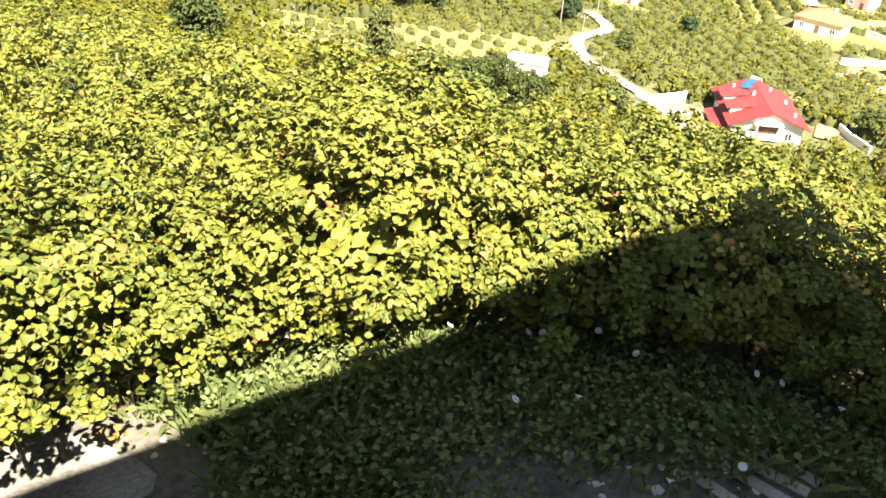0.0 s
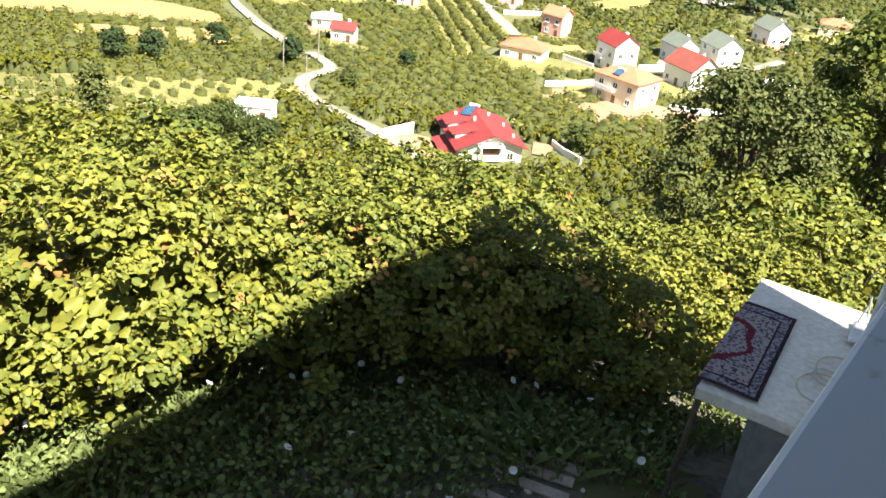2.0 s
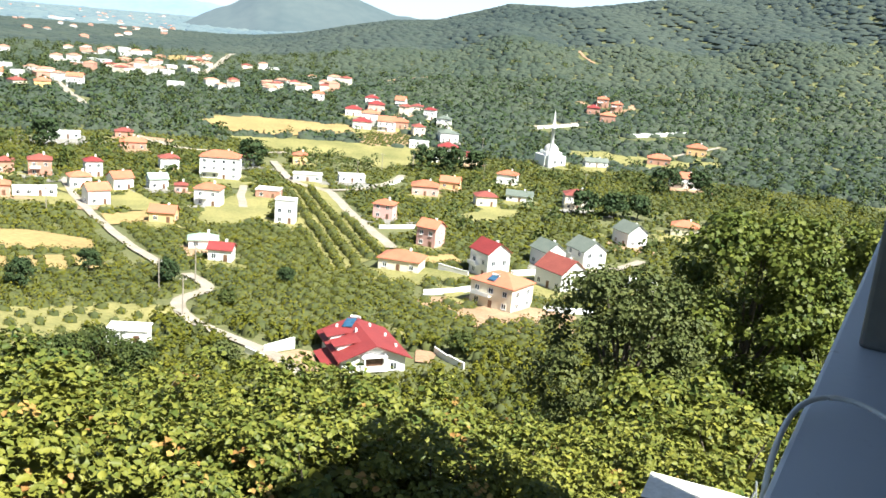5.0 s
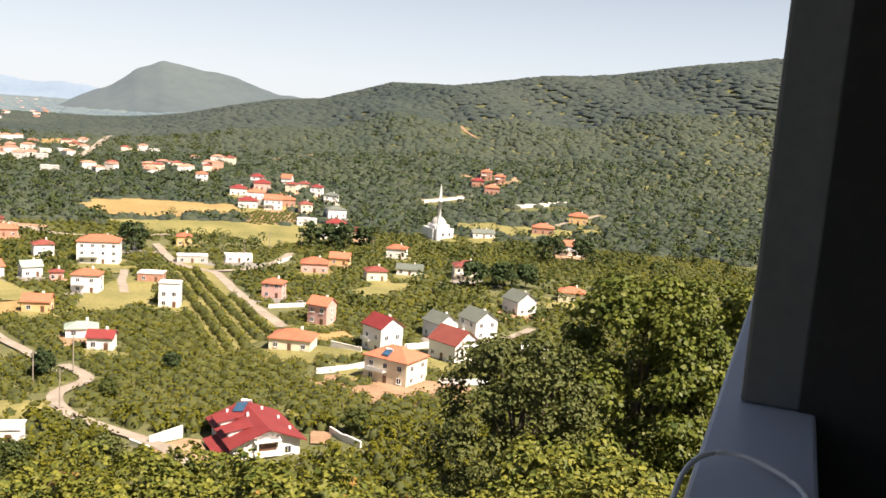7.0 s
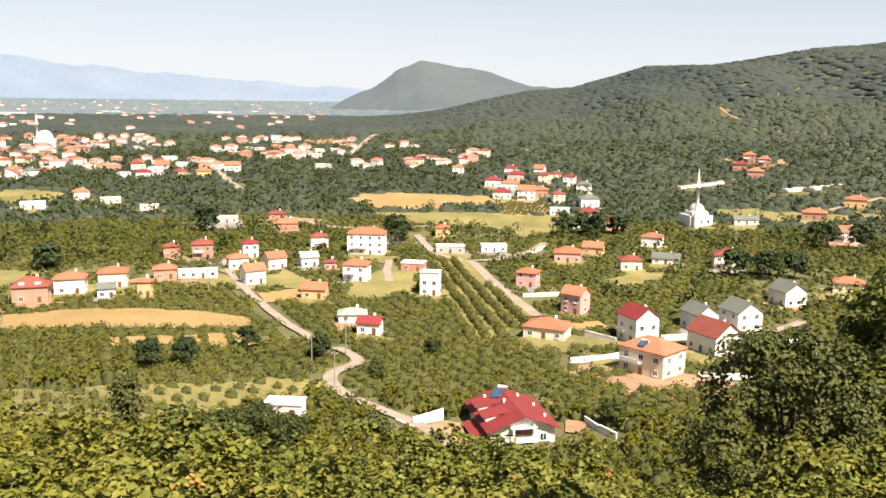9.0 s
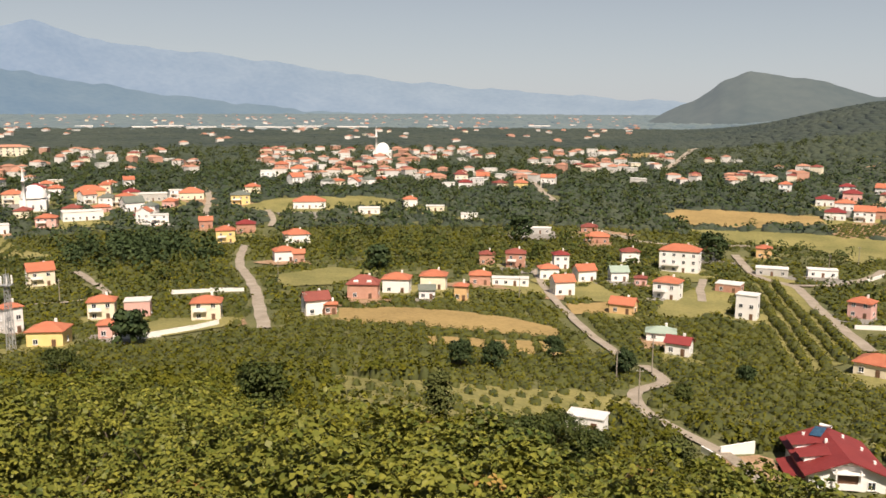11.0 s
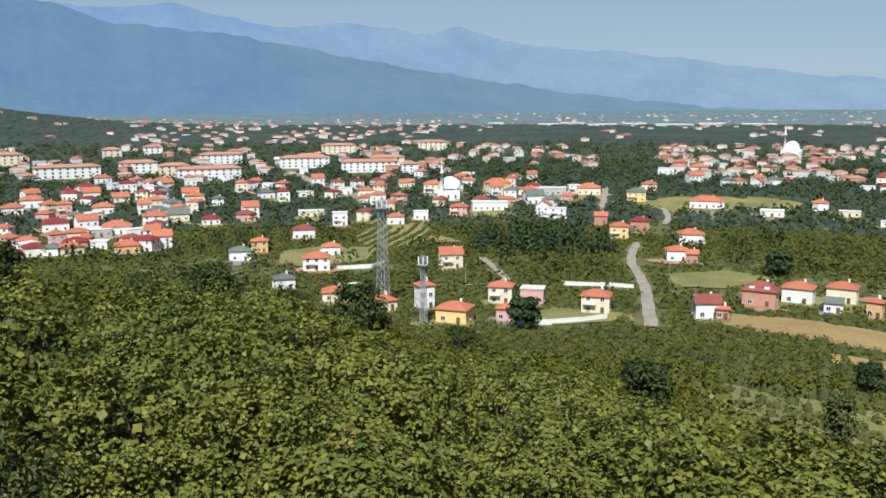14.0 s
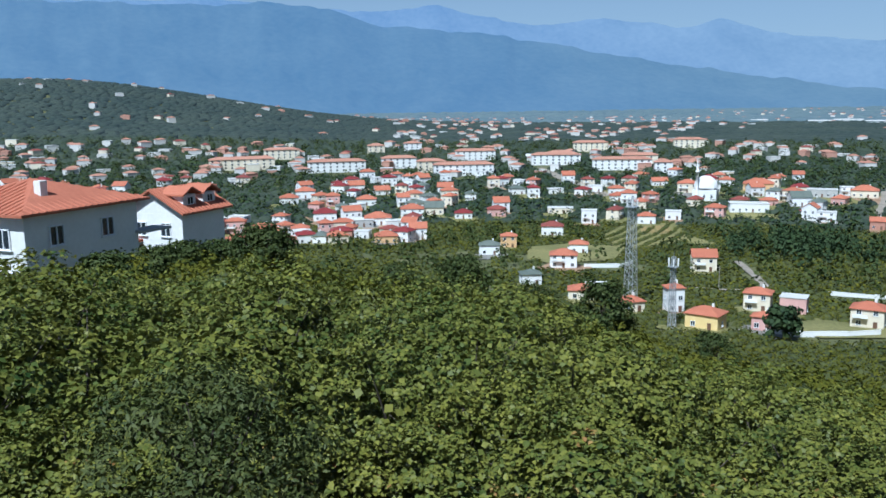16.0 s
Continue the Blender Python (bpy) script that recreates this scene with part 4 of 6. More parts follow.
def town():
    """Houses of the town, scattered along its quarters out over the plain."""
    rng = random.Random(7)
    kinds = [("hip", "tile_orange", "white"), ("hip", "tile_orange", "cream"), ("gable", "tile_orange", "white"), ("hip", "tile_red", "white"), ("flat", "flat", "white"), ("hip", "tile_dark", "cream"), ("hip", "slate", "white"), ("hip", "tile_orange", "pink")]
    taken = [c[:2] for c in CLEAR]
    _start = len(taken)
    zones = [(-92, -64, 400, 640, 120), (-64, -50, 480, 640, 30), (-31, -13, 600, 640, 12), (-52, -36, 470, 640, 26), (2, 14, 500, 640, 8), (-90, -50, 640, 900, 130), (-52, -36, 640, 900, 45), (-33, -17, 640, 900, 95), (-17, -6, 640, 880, 52), (-6, 3, 640, 800, 22), (-66, -46, 900, 2200, 190), (-46, -8, 1000, 3400, 260), (-90, -60, 950, 2600, 130)]
    for a0, a1, r0, r1, n in zones:
        for _ in range(n):
            for _try in range(20):
                a, r = rng.uniform(a0, a1), math.sqrt(rng.uniform(r0 * r0, r1 * r1))
                x, y = r * math.sin(radians(a)), r * math.cos(radians(a))
                if all((x - p) ** 2 + (y - q) ** 2 > (r * 0.0165) ** 2 for p, q in taken) and not any(inside(x, y, p[1]) for p in PATCHES) and noise.noise(Vector((x * 0.011, y * 0.011, 2.0))) > -0.12:
                    break
            else:
                continue
            taken.append((x, y))
            roof, rt, wt = rng.choice(kinds)
            far = r > 640 or len(taken) > 300 + _start
            house(x, y, -a + rng.choice((-30, -12, 0, 8, 15, 30, 75)), rng.uniform(6.8, 10.5), rng.uniform(6.0, 8.0), rng.choice((1, 1.3, 1.5, 1.8, 2, 2.2)), roof, rt, wt) if not far else FAR_HOUSES.append((x, y, -a + rng.choice((-30, -12, 0, 8, 15, 30, 75)), rng.uniform(6.5, 11.5), rng.uniform(6, 8), rng.choice((3.6, 4.4, 5.2, 6.0)), rng.random() < 0.85, rng.choice((0, 0, 0, 1, 2, 3))))


FAR_HOUSES = []
town()


def far_houses():
    """The town's far houses, joined: walls and roofs."""
    mats = [M["far_wall"], M["cream"], M["far_tile"], M["tile_dark"], M["flat"], M["brick"]]
    vs, fs, mi = [], [], []
    for x, y, turn, w, d, h, hip, tone in FAR_HOUSES:
        g = float(ground(x, y))
        m = pose(x, y, g, 0, 0, turn)
        b = len(vs)
        W, D = w / 2, d / 2
        pts = [(-W, -D, -2), (W, -D, -2), (W, D, -2), (-W, D, -2), (-W, -D, h), (W, -D, h), (W, D, h), (-W, D, h)]
        o, k = 0.3, max(W - D, 0.3)
        pts += [(-W - o, -D - o, h), (W + o, -D - o, h), (W + o, D + o, h), (-W - o, D + o, h), (-k, 0, h + (d * 0.2 if hip else 0.3)), (k, 0, h + (d * 0.2 if hip else 0.3))]
        vs += [m @ Vector(p) for p in pts]
        wall = (0, 0, 1, 5)[tone]
        roof = 4 if not hip else (2, 2, 3, 2)[tone]
        for q in ((0, 1, 5, 4), (1, 2, 6, 5), (2, 3, 7, 6), (3, 0, 4, 7)):
            fs.append(tuple(i + b for i in q))
            mi.append(wall)
        for q in ((8, 9, 13, 12), (10, 11, 12, 13), (11, 8, 12), (9, 10, 13), (11, 10, 9, 8)):
            fs.append(tuple(i + b for i in q))
            mi.append(roof)
        CLEAR.append((x, y, w * 0.55))
    me = mesh_of("distant_town", vs, fs, mats)
    me.polygons.foreach_set("material_index", mi)
    link("distant_town", me, label="far white and cream houses with tiled roofs", category="houses", kind="stuff")


far_houses()


def yards():
    """Trodden ground, drives and lawns round the houses."""
    rng = random.Random(5)
    for tone, words in (("earth", "bare earth of the house yards"), ("grass", "grass of the house gardens"), ("gravel", "pale gravel drives beside the houses")):
        vs, fs = [], []
        for n, (x, y, r, turn) in enumerate(YARDS):
            if ("earth", "grass", "grass", "gravel", "grass")[n % 5] != tone:
                continue
            b, ph = len(vs), rng.uniform(0, 6)
            pts = [(x, y)]
            for ring in (0.5, 1.0):
                for i in range(16):
                    t = i * math.tau / 16
                    q = ring * r * (1 + 0.22 * math.sin(2 * t + ph) + 0.12 * math.sin(5 * t + 2 * ph))
                    pts.append((x + 1.3 * q * math.cos(t), y + q * math.sin(t)))
            vs += [(px, py, float(ground(px, py)) + 0.16 + 0.0006 * math.hypot(px, py)) for px, py in pts]
            fs += [(b, b + 1 + i, b + 1 + (i + 1) % 16) for i in range(16)]
            fs += [(b + 1 + i, b + 17 + i, b + 17 + (i + 1) % 16, b + 1 + (i + 1) % 16) for i in range(16)]
        link("ground", mesh_of("ground", vs, fs, M[tone], True), label=words, category="ground", kind="structure")


yards()


# ---- the red-roofed house below the orchard ----
def red_house(x, y):
    g = float(ground(x, y))
    top = empty("house", pose(x, y, g, 0, 0, 13), "white house with a broad red metal roof and solar heater", "house", "village houses")
    # one broad roof whose ridge runs back from the front gable
    part("wall", box_bm(11.4, 13.6, 5.0, (0, 0.4, -2), 0.03), M["white"], top)
    link("roof", roof_mesh("gable", 14.2, 11.8, 2.75, 0.75, M["tile_red"]), top, pose(0, 0.4, 2.85, 0, 0, 90))
    for yy in (-6.42, 7.22):
        gb = bmesh.new()
        lo = [gb.verts.new((px, yy, zz)) for px, zz in ((-5.7, 2.9), (5.7, 2.9), (5.7, 3.2), (0, 5.38), (-5.7, 3.2))]
        hi = [gb.verts.new((v.co.x, yy + 0.15 * (1 if yy < 0 else -1), v.co.z)) for v in lo]
        gb.faces.new(lo)
        gb.faces.new(hi[::-1])
        part("gable", gb, M["white"], top)
    # two long shed dormers on the side slope, glazed along their fronts
    for yy, ln in ((3.6, 3.4), (-1.6, 3.0)):
        bm = bmesh.new()
        vs = [bm.verts.new(v) for v in ((-5.6, yy - ln / 2, 3.1), (-1.9, yy - ln / 2, 4.5), (-5.6, yy - ln / 2, 4.35), (-5.6, yy + ln / 2, 3.1), (-1.9, yy + ln / 2, 4.5), (-5.6, yy + ln / 2, 4.35))]
        for q in ((0, 1, 2), (5, 4, 3), (0, 2, 5, 3), (2, 1, 4, 5)):
            bm.faces.new([vs[i] for i in q])
        part("dormer", bm, M["white"], top)
        link("dormer_roof", shared_box("dormer_roof%g" % ln, 5.0, ln + 0.6, 0.14, M["tile_red"]), top, pose(-3.9, yy, 4.55, 0, -8, 0))
        for k in (-1, 0, 1):
            link("window", window_mesh(0.9, 0.95), top, pose(-5.61, yy + k * ln / 3.4, 3.25, 0, 0, -90))
    link("porch_roof", shared_box("porch_roof", 2.6, 8.4, 0.18, M["tile_red"]), top, pose(-7.2, -1.6, 1.55, 0, -14, 0), "lean-to red metal porch roof")
    for yy in (-5.4, -1.6, 2.2):
        part("porch_post", box_bm(0.2, 0.2, 3.0, (-8.1, yy, -1.6), 0.02), M["white"], top)
    # recessed balcony in the front gable
    part("balcony", box_bm(4.2, 1.1, 0.2, (-0.1, -6.9, 0.9), 0.02), M["white"], top)
    part("balcony_rail", box_bm(4.2, 0.08, 0.85, (-0.1, -7.4, 1.1), 0.02), M["frame"], top)
    part("balcony_recess", box_bm(3.4, 0.12, 2.1, (-0.1, -6.44, 1.1), 0.02), M["door"], top, "shaded brown balcony doors")
    for px in (-1.9, 1.7):
        part("post", box_bm(0.25, 0.25, 2.9, (px, -7.25, 1.1), 0.02), M["white"], top)
    part("lintel", box_bm(4.6, 0.9, 0.22, (-0.1, -6.95, 3.3), 0.02), M["white"], top)
    for px, zz in ((-4.2, 0.7), (3.6, 0.7)):
        near_window(top, pose(px, -6.42, zz))
    for yy in (-4.5, 0.5, 4.5):
        near_window(top, pose(5.71, yy, 0.7, 0, 0, 90))
    for px, py, zz in ((-3.6, 5.4, 4.3), (-1.2, 1.2, 4.9), (2.6, 5.2, 4.2), (4.6, 2.0, 3.4), (4.9, -3.2, 3.3)):
        link("chimney", shared_box("flue", 0.4, 0.4, 0.9, M["white"]), top, pose(px, py, zz))
    part("solar_heater", box_bm(2.0, 2.6, 0.12, (0, 0, 0), 0.02), M["panel"], top, "blue solar water heater", pose(-1.4, 5.0, 5.5, 20, -8, -40))
    vs, fs = tube([(-0.7, 6.6, 6.2), (0.9, 5.6, 6.2)], [0.28, 0.28], 10)
    link("tank", mesh_of("tank", vs, fs + [tuple(range(10)), tuple(range(19, 9, -1))], M["white"], True), top)
    CLEAR.append((x, y, 10.5))
    CLEAR.append((x * 0.94, y * 0.94, 7.0))


red_house(12.6, 145.5)


def solar(x, y, z, turn):
    top = empty("solar_heater", pose(x, y, z, 0, 0, turn), "dark solar water heater on an orange roof", "solar heater")
    part("collector", box_bm(1.9, 2.0, 0.1, (0, 0, 0.1), 0.02), M["panel"], top, m=pose(0, 0, 0, 20))
    vs, fs = tube([(-0.9, 1.1, 0.7), (0.9, 1.1, 0.7)], [0.26, 0.26], 10)
    link("tank", mesh_of("tank", vs, fs + [tuple(range(10)), tuple(range(19, 9, -1))], M["white"], True), top)


solar(44.6, 185.5, float(ground(47.3, 187.4)) + 7.0, -46)


# ---- two houses on the hillside ----
def hillside_house(x, y, z, turn, w, d, h, gable, label):
    top = empty("house", pose(x, y, z, 0, 0, turn), label, "house", "hillside houses")
    bm = box_bm(w, d, h + 3, (0, 0, -3), 0.02)
    rise = 1.9 if not gable else 2.4
    if gable:
        gable_ends(bm, w, d, h, rise - 0.18, 0.7)
    part("wall", bm, M["white"], top)
    link("roof", roof_mesh("gable" if gable else "hip", w, d, rise, 0.7, M["tile_orange"]), top, pose(0, 0, h))
    rows = []
    W, D = w / 2 + 0.7, d / 2 + 0.7
    for k in range(int(2 * W / 0.55)):
        px = -W + 0.3 + 0.55 * k
        lim = 1.0 if gable else min(1.0, (W - abs(px)) / D)
        for s in (-1, 1):
            y0, z0 = s * D, 0.20
            y1, z1 = s * D * (1 - lim), 0.20 + (rise - 0.18) * lim
            rows.append(([(px, y0, z0), (px, y1, z1)], [0.07, 0.07]))
    if not gable:
        for k in range(int(2 * D / 0.55)):
            py = -D + 0.3 + 0.55 * k
            lim = min(1.0, (D - abs(py)) / D)
            for s in (-1, 1):
                rows.append(([(s * W, py, 0.2), (s * (W - D * lim), py, 0.2 + (rise - 0.18) * lim)], [0.07, 0.07]))
    link("roof_tiles", tubes_mesh("roof_tiles", rows, M["tile_orange"], 5), top, pose(0, 0, h), kind="stuff")
    link("chimney", shared_box("chimney", 0.6, 0.6, 1.3, M["white"]), top, pose(w * 0.3, -d * 0.18, h + rise * 0.35))
    for lev in range(2 if not gable else 1):
        for px in ((-0.25, 0.02, 0.3) if w > 8.5 else (0.12, )):
            near_window(top, pose(px * w, -d / 2 - 0.01, h - 2.2 - 2.75 * lev))
        for py in (-0.25, 0.2):
            for s in (-1, 1):
                near_window(top, pose(s * (w / 2 + 0.01), py * d, h - 2.2 - 2.75 * lev, 0, 0, 90 * s))
    CLEAR.append((x, y, max(w, d) * 0.75))
    return top


def at_az(az, r):
    return r * math.sin(radians(az)), r * math.cos(radians(az))


_h = hillside_house(-66.65, 1.94, -5.3, 40, 9.0, 10.0, 5.6, False, "white three-storey house with an orange tiled hip roof")
for _z in (0.4, 3.2):
    part("balcony", box_bm(1.6, 3.0, 0.2, (4.5, 6.2, _z), 0.02), M["greywall"], _h, "grey concrete balcony")
    part("balcony", box_bm(3.0, 1.2, 0.9, (-1.0, -5.6, _z), 0.02), M["white"], _h, "white balcony with a solid front")
_h = hillside_house(-89.0, 15.4, -7.6, -50, 6.4, 6.6, 4.4, True, "unfinished white house with orange gabled roof and dormers")
for _s in (-1.5, 1.5):
    part("dormer", box_bm(1.9, 2.0, 1.3, (_s, 1.9, 4.9), 0.03), M["white"], _h)
    link("roof", roof_mesh("gable", 2.2, 2.0, 0.9, 0.35, M["tile_orange"]), _h, pose(_s, 1.9, 6.1, 0, 0, 90))
    link("window", window_mesh(0.9, 0.8), _h, pose(_s, 2.92, 5.2, 0, 0, 180))
part("porch", box_bm(1.8, 1.6, 0.25, (3.8, -2.4, 1.6), 0.03), M["tile_orange"], _h, "small tiled porch roof")


# ---- mosques, masts, poles ----
def mosque(x, y, size, height, dome_up=1.0, turn=0.0):
    g = float(ground(x, y))
    top = empty("mosque", pose(x, y, g, 0, 0, turn), "white domed mosque with one slender minaret", "mosque", "mosques")
    part("hall", box_bm(size, size, size * 0.42 + 2, (0, 0, -2), 0.05), M["white"], top)
    part("drum", box_bm(size * 0.72, size * 0.72, size * 0.16, (0, 0, size * 0.42), 0.4), M["white"], top)
    bm = bmesh.new()
    bmesh.ops.create_uvsphere(bm, u_segments=24, v_segments=12, radius=size * 0.33)
    bmesh.ops.delete(bm, geom=[v for v in bm.verts if v.co.z < -0.02 * size], context="VERTS")
    for f in bm.faces:
        f.smooth = True
    part("dome", bm, M["white"] if dome_up > 1 else M["greywall"], top, m=pose(0, 0, size * (0.58 if dome_up <= 1 else 0.5)) @ Matrix.Diagonal((dome_up, dome_up, dome_up, 1)))
    for k in range(3):
        link("window", window_mesh(1.2, 2.0), top, pose((k - 1) * size * 0.3, -size / 2 - 0.01, 1.2))
    r = 0.032 * height
    vs, fs = tube([(0, 0, -2), (0, 0, height * 0.22), (0, 0, height * 0.24), (0, 0, height * 0.66), (0, 0, height * 0.665), (0, 0, height * 0.70), (0, 0, height * 0.702), (0, 0, height * 0.80), (0, 0, height)],
                  [r * 1.5, r * 1.4, r, r * 0.9, r * 1.5, r * 1.5, r * 0.75, r * 0.75, 0.04], 12)
    link("minaret", mesh_of("minaret", vs, fs, M["white"], True), top, pose(-size * 0.30, -size * 0.62, 0), "tapering white minaret")
    CLEAR.append((x, y, size * 0.8))
    CLEAR.append((x * 0.98, y * 0.98, size * 0.7))


mosque(132.4, 450.0, 12.5, 30.0, 1.0, 10)
mosque(-394.0, 380.0, 14.0, 25.0, 1.55, 40)
mosque(-343.0, 748.0, 17.0, 30.0, 1.1, 20)


def lattice_mast(x, y, height, wide, narrow, z=None):
    """A steel lattice mast: four legs, cross bracing, antennas at the head."""
    g = float(ground(x, y))
    top = empty("radio_mast", pose(x, y, g, 0, 0, 20), "grey steel lattice radio mast with antennas", "mast", "radio masts")
    def corner(k, u):
        s = (wide + (narrow - wide) * u) / 2
        return ((-s, -s, u * height), (s, -s, u * height), (s, s, u * height), (-s, s, u * height))[k % 4]
    for k in range(4):
        link("leg", tubes_mesh("leg", [([corner(k, -0.05), corner(k, 1)], [0.11, 0.08])], M["steel"], 6), top)
    n = int(height / 2.2)
    for k in range(4):
        runs = []
        for i in range(n):
            u0, u1 = i / n, (i + 1) / n
            runs.append(([corner(k, u0), corner(k + 1, u1)], [0.05, 0.05]))
            runs.append(([corner(k + 1, u0), corner(k, u1)], [0.05, 0.05]))
            runs.append(([corner(k, u1), corner(k + 1, u1)], [0.045, 0.045]))
        link("bracing", tubes_mesh("bracing", runs, M["steel"], 4), top, kind="stuff")
    part("platform", box_bm(narrow + 1.6, narrow + 1.6, 0.15, (0, 0, height - 2.6), 0.02), M["steel"], top)
    for k in range(6):
        a = k * math.pi / 3
        part("antenna", box_bm(0.32, 0.2, 1.9, (math.cos(a) * (narrow / 2 + 0.9), math.sin(a) * (narrow / 2 + 0.9), height - 2.3), 0.04), M["white"], top)
    link("rod", tubes_mesh("rod", [([(0, 0, height - 0.5), (0, 0, height + 1.4)], [0.06, 0.03])], M["steel"], 6), top)
    CLEAR.append((x, y, 4))


lattice_mast(-191.5, 157.5, 31.5, 3.0, 1.5)
lattice_mast(-163.0, 147.5, 18.5, 1.5, 0.8)


def pole(x, y, height, lamp=False):
    g = float(ground(x, y))
    top = empty("utility_pole", pose(x, y, g), "weathered wooden utility pole by the road", "pole", "utility poles")
    link("shaft", tubes_mesh("shaft", [([(0, 0, -0.5), (0, 0, height)], [0.15, 0.10])], M["wood_pole"], 8), top)
    part("crossarm", box_bm(1.4, 0.12, 0.12, (0, 0, height - 0.7), 0.02), M["wood_pole"], top)
    for s in (-0.55, 0.0, 0.55):
        part("insulator", box_bm(0.09, 0.09, 0.18, (s, 0, height - 0.58), 0.02), M["frame"], top)


for _x, _y, _l in ((-27.5, 176.7, 8), (-20.8, 161.9, 8), (-21.9, 190.9, 9), (37.0, 395.0, 9), (52.0, 400.0, 9), (83.0, 385.0, 9), (24.0, 365.0, 9), (99.0, 470.0, 9), (130.0, 380.0, 8), (-72.0, 260.0, 8), (-118.0, 205.0, 7), (-205.0, 205.0, 8), (-160.0, 260.0, 8)):
    pole(_x, _y, _l)


def factory(x, y, turn, length, depth, h):
    g = float(ground(x, y))
    top = empty("factory_hall", pose(x, y, g, 0, 0, turn), "long white factory hall out on the plain", "factory", "factory halls")
    part("wall", box_bm(length, depth, h + 4, (0, 0, -4)), M["white"], top)
    link("roof", roof_mesh("gable", length, depth, 1.6, 1, M["flat"]), top, pose(0, 0, h))
    CLEAR.append((x * 0.97, y * 0.97, length * 0.5))


for _a, _r, _l in ((-39.6, 1720, 40), (-38.0, 1800, 50), (-36.2, 1700, 55), (-34.4, 1760, 60), (-31.6, 1700, 70), (-29.2, 1780, 60), (-26.6, 1740, 60), (-25.2, 1820, 40), (-14.4, 1900, 45), (-12.0, 2000, 30), (-21, 1900, 40), (-43, 1800, 30)):
    _x, _y = at_az(_a, _r)
    factory(_x, _y, -_a + (_l % 7) * 4 - 12, _l, 24, 3.8)
factory(-613.0, 418.0, 56, 44, 20, 6)


# ---- the house with the balcony ----
LINE = 38.8     # the facade runs along this azimuth


def along(s, n, z=0.0, turn=0.0):
    """A pose s metres along the facade from the eye and n metres out from it; local x runs along the facade."""
    a = radians(LINE)
    return pose(s * math.sin(a) - n * math.cos(a), s * math.cos(a) + n * math.sin(a), z, 0, 0, 90 - LINE + turn)


own = empty("wall_facade", along(0, 0, 0), "white rendered house with a long balcony", "house")
own["kind"] = "structure"
TOP = 6.25


def own_part(name, sx, sy, sz, at, mat, bevel=0.01, label=""):
    return part(name, box_bm(sx, sy, sz, at, bevel), mat, own, label)


own_part("lower_wall", 22.6, 0.25, 5.25, (-2.7, 0.02, 0), M["white"])
own_part("balcony_slab", 22.6, 2.2, 0.2, (-2.7, -0.96, 5.15), M["greywall"])
own_part("parapet", 22.6, 0.22, 0.86, (-2.7, 0.025, 5.35), M["parapet"])
own_part("parapet_coping", 22.6, 0.27, 0.045, (-2.7, 0.012, TOP - 0.045), M["parapet"], 0.012, "smooth painted parapet coping with scuffs")
own_part("pillar", 0.24, 0.165, 3.0, (2.70, 0.0, TOP), M["pillar"], 0.012, "grey painted square pillar")
own_part("pillar", 0.24, 0.19, 3.0, (-5.4, -0.01, TOP), M["pillar"], 0.012, "grey painted square pillar")
# an added dark sheet stands in for the unlit recess behind the pillar
own_part("screen_wall", 0.12, 2.2, 3.4, (2.64, -1.17, 5.35), M["recess_shade"], 0.01, "near-black sheet added for the shade of the balcony recess")
# back wall kept dark grey, the recess's shade put into its colour
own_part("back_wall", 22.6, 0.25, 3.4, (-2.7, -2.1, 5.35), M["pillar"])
own_part("end_wall", 0.25, 2.0, 3.4, (8.45, -1.0, 5.35), M["white"])
own_part("upper_wall", 22.6, 0.25, 0.45, (-2.7, 0.0, 9.2), M["white"])
own_part("ceiling", 22.6, 2.2, 0.2, (-2.7, -1.06, 9.0), M["white"])
own_part("inner_block", 19.6, 7.4, 9.6, (-4.2, -5.95, 0), M["white"])
link("roof", roof_mesh("flat", 22.6, 2.3, 0.2, 0.04, M["flat"]), own, pose(-2.7, -1.02, 9.66))

# unseen hip roof, added to keep sky light off the hedge
link("roof", roof_mesh("hip", 19.6, 7.4, 4.2, 0.1, M["tile_orange"]), own, pose(-4.2, -5.95, 9.6))


def cable_on_parapet():
    key = [(1.60, 0.152, -0.16), (1.70, 0.165, -0.03), (1.82, 0.163, 0.018), (1.94, 0.150, 0.030), (2.02, 0.112, 0.034), (2.055, 0.05, 0.030), (2.02, -0.03, 0.020), (1.94, -0.10, 0.012), (1.86, -0.16, -0.10)]
    pts = [tuple(Vector(p) + Vector((0, 0, TOP))) for p in key]
    for _ in range(3):
        pts = [pts[0]] + [tuple((Vector(a) * k + Vector(b) * (4 - k)) / 4) for a, b in zip(pts, pts[1:]) for k in (3, 1)] + [pts[-1]]
    ob = link("cable", tubes_mesh("cable", [(pts, [0.0065] * len(pts))], M["cable"], 8), None, along(0, 0), "thin white cable slung over the parapet", "cable")
    return ob


cable_on_parapet()

# ---- shed with a concrete slab, and what lies on it ----
SLAB = 2.0


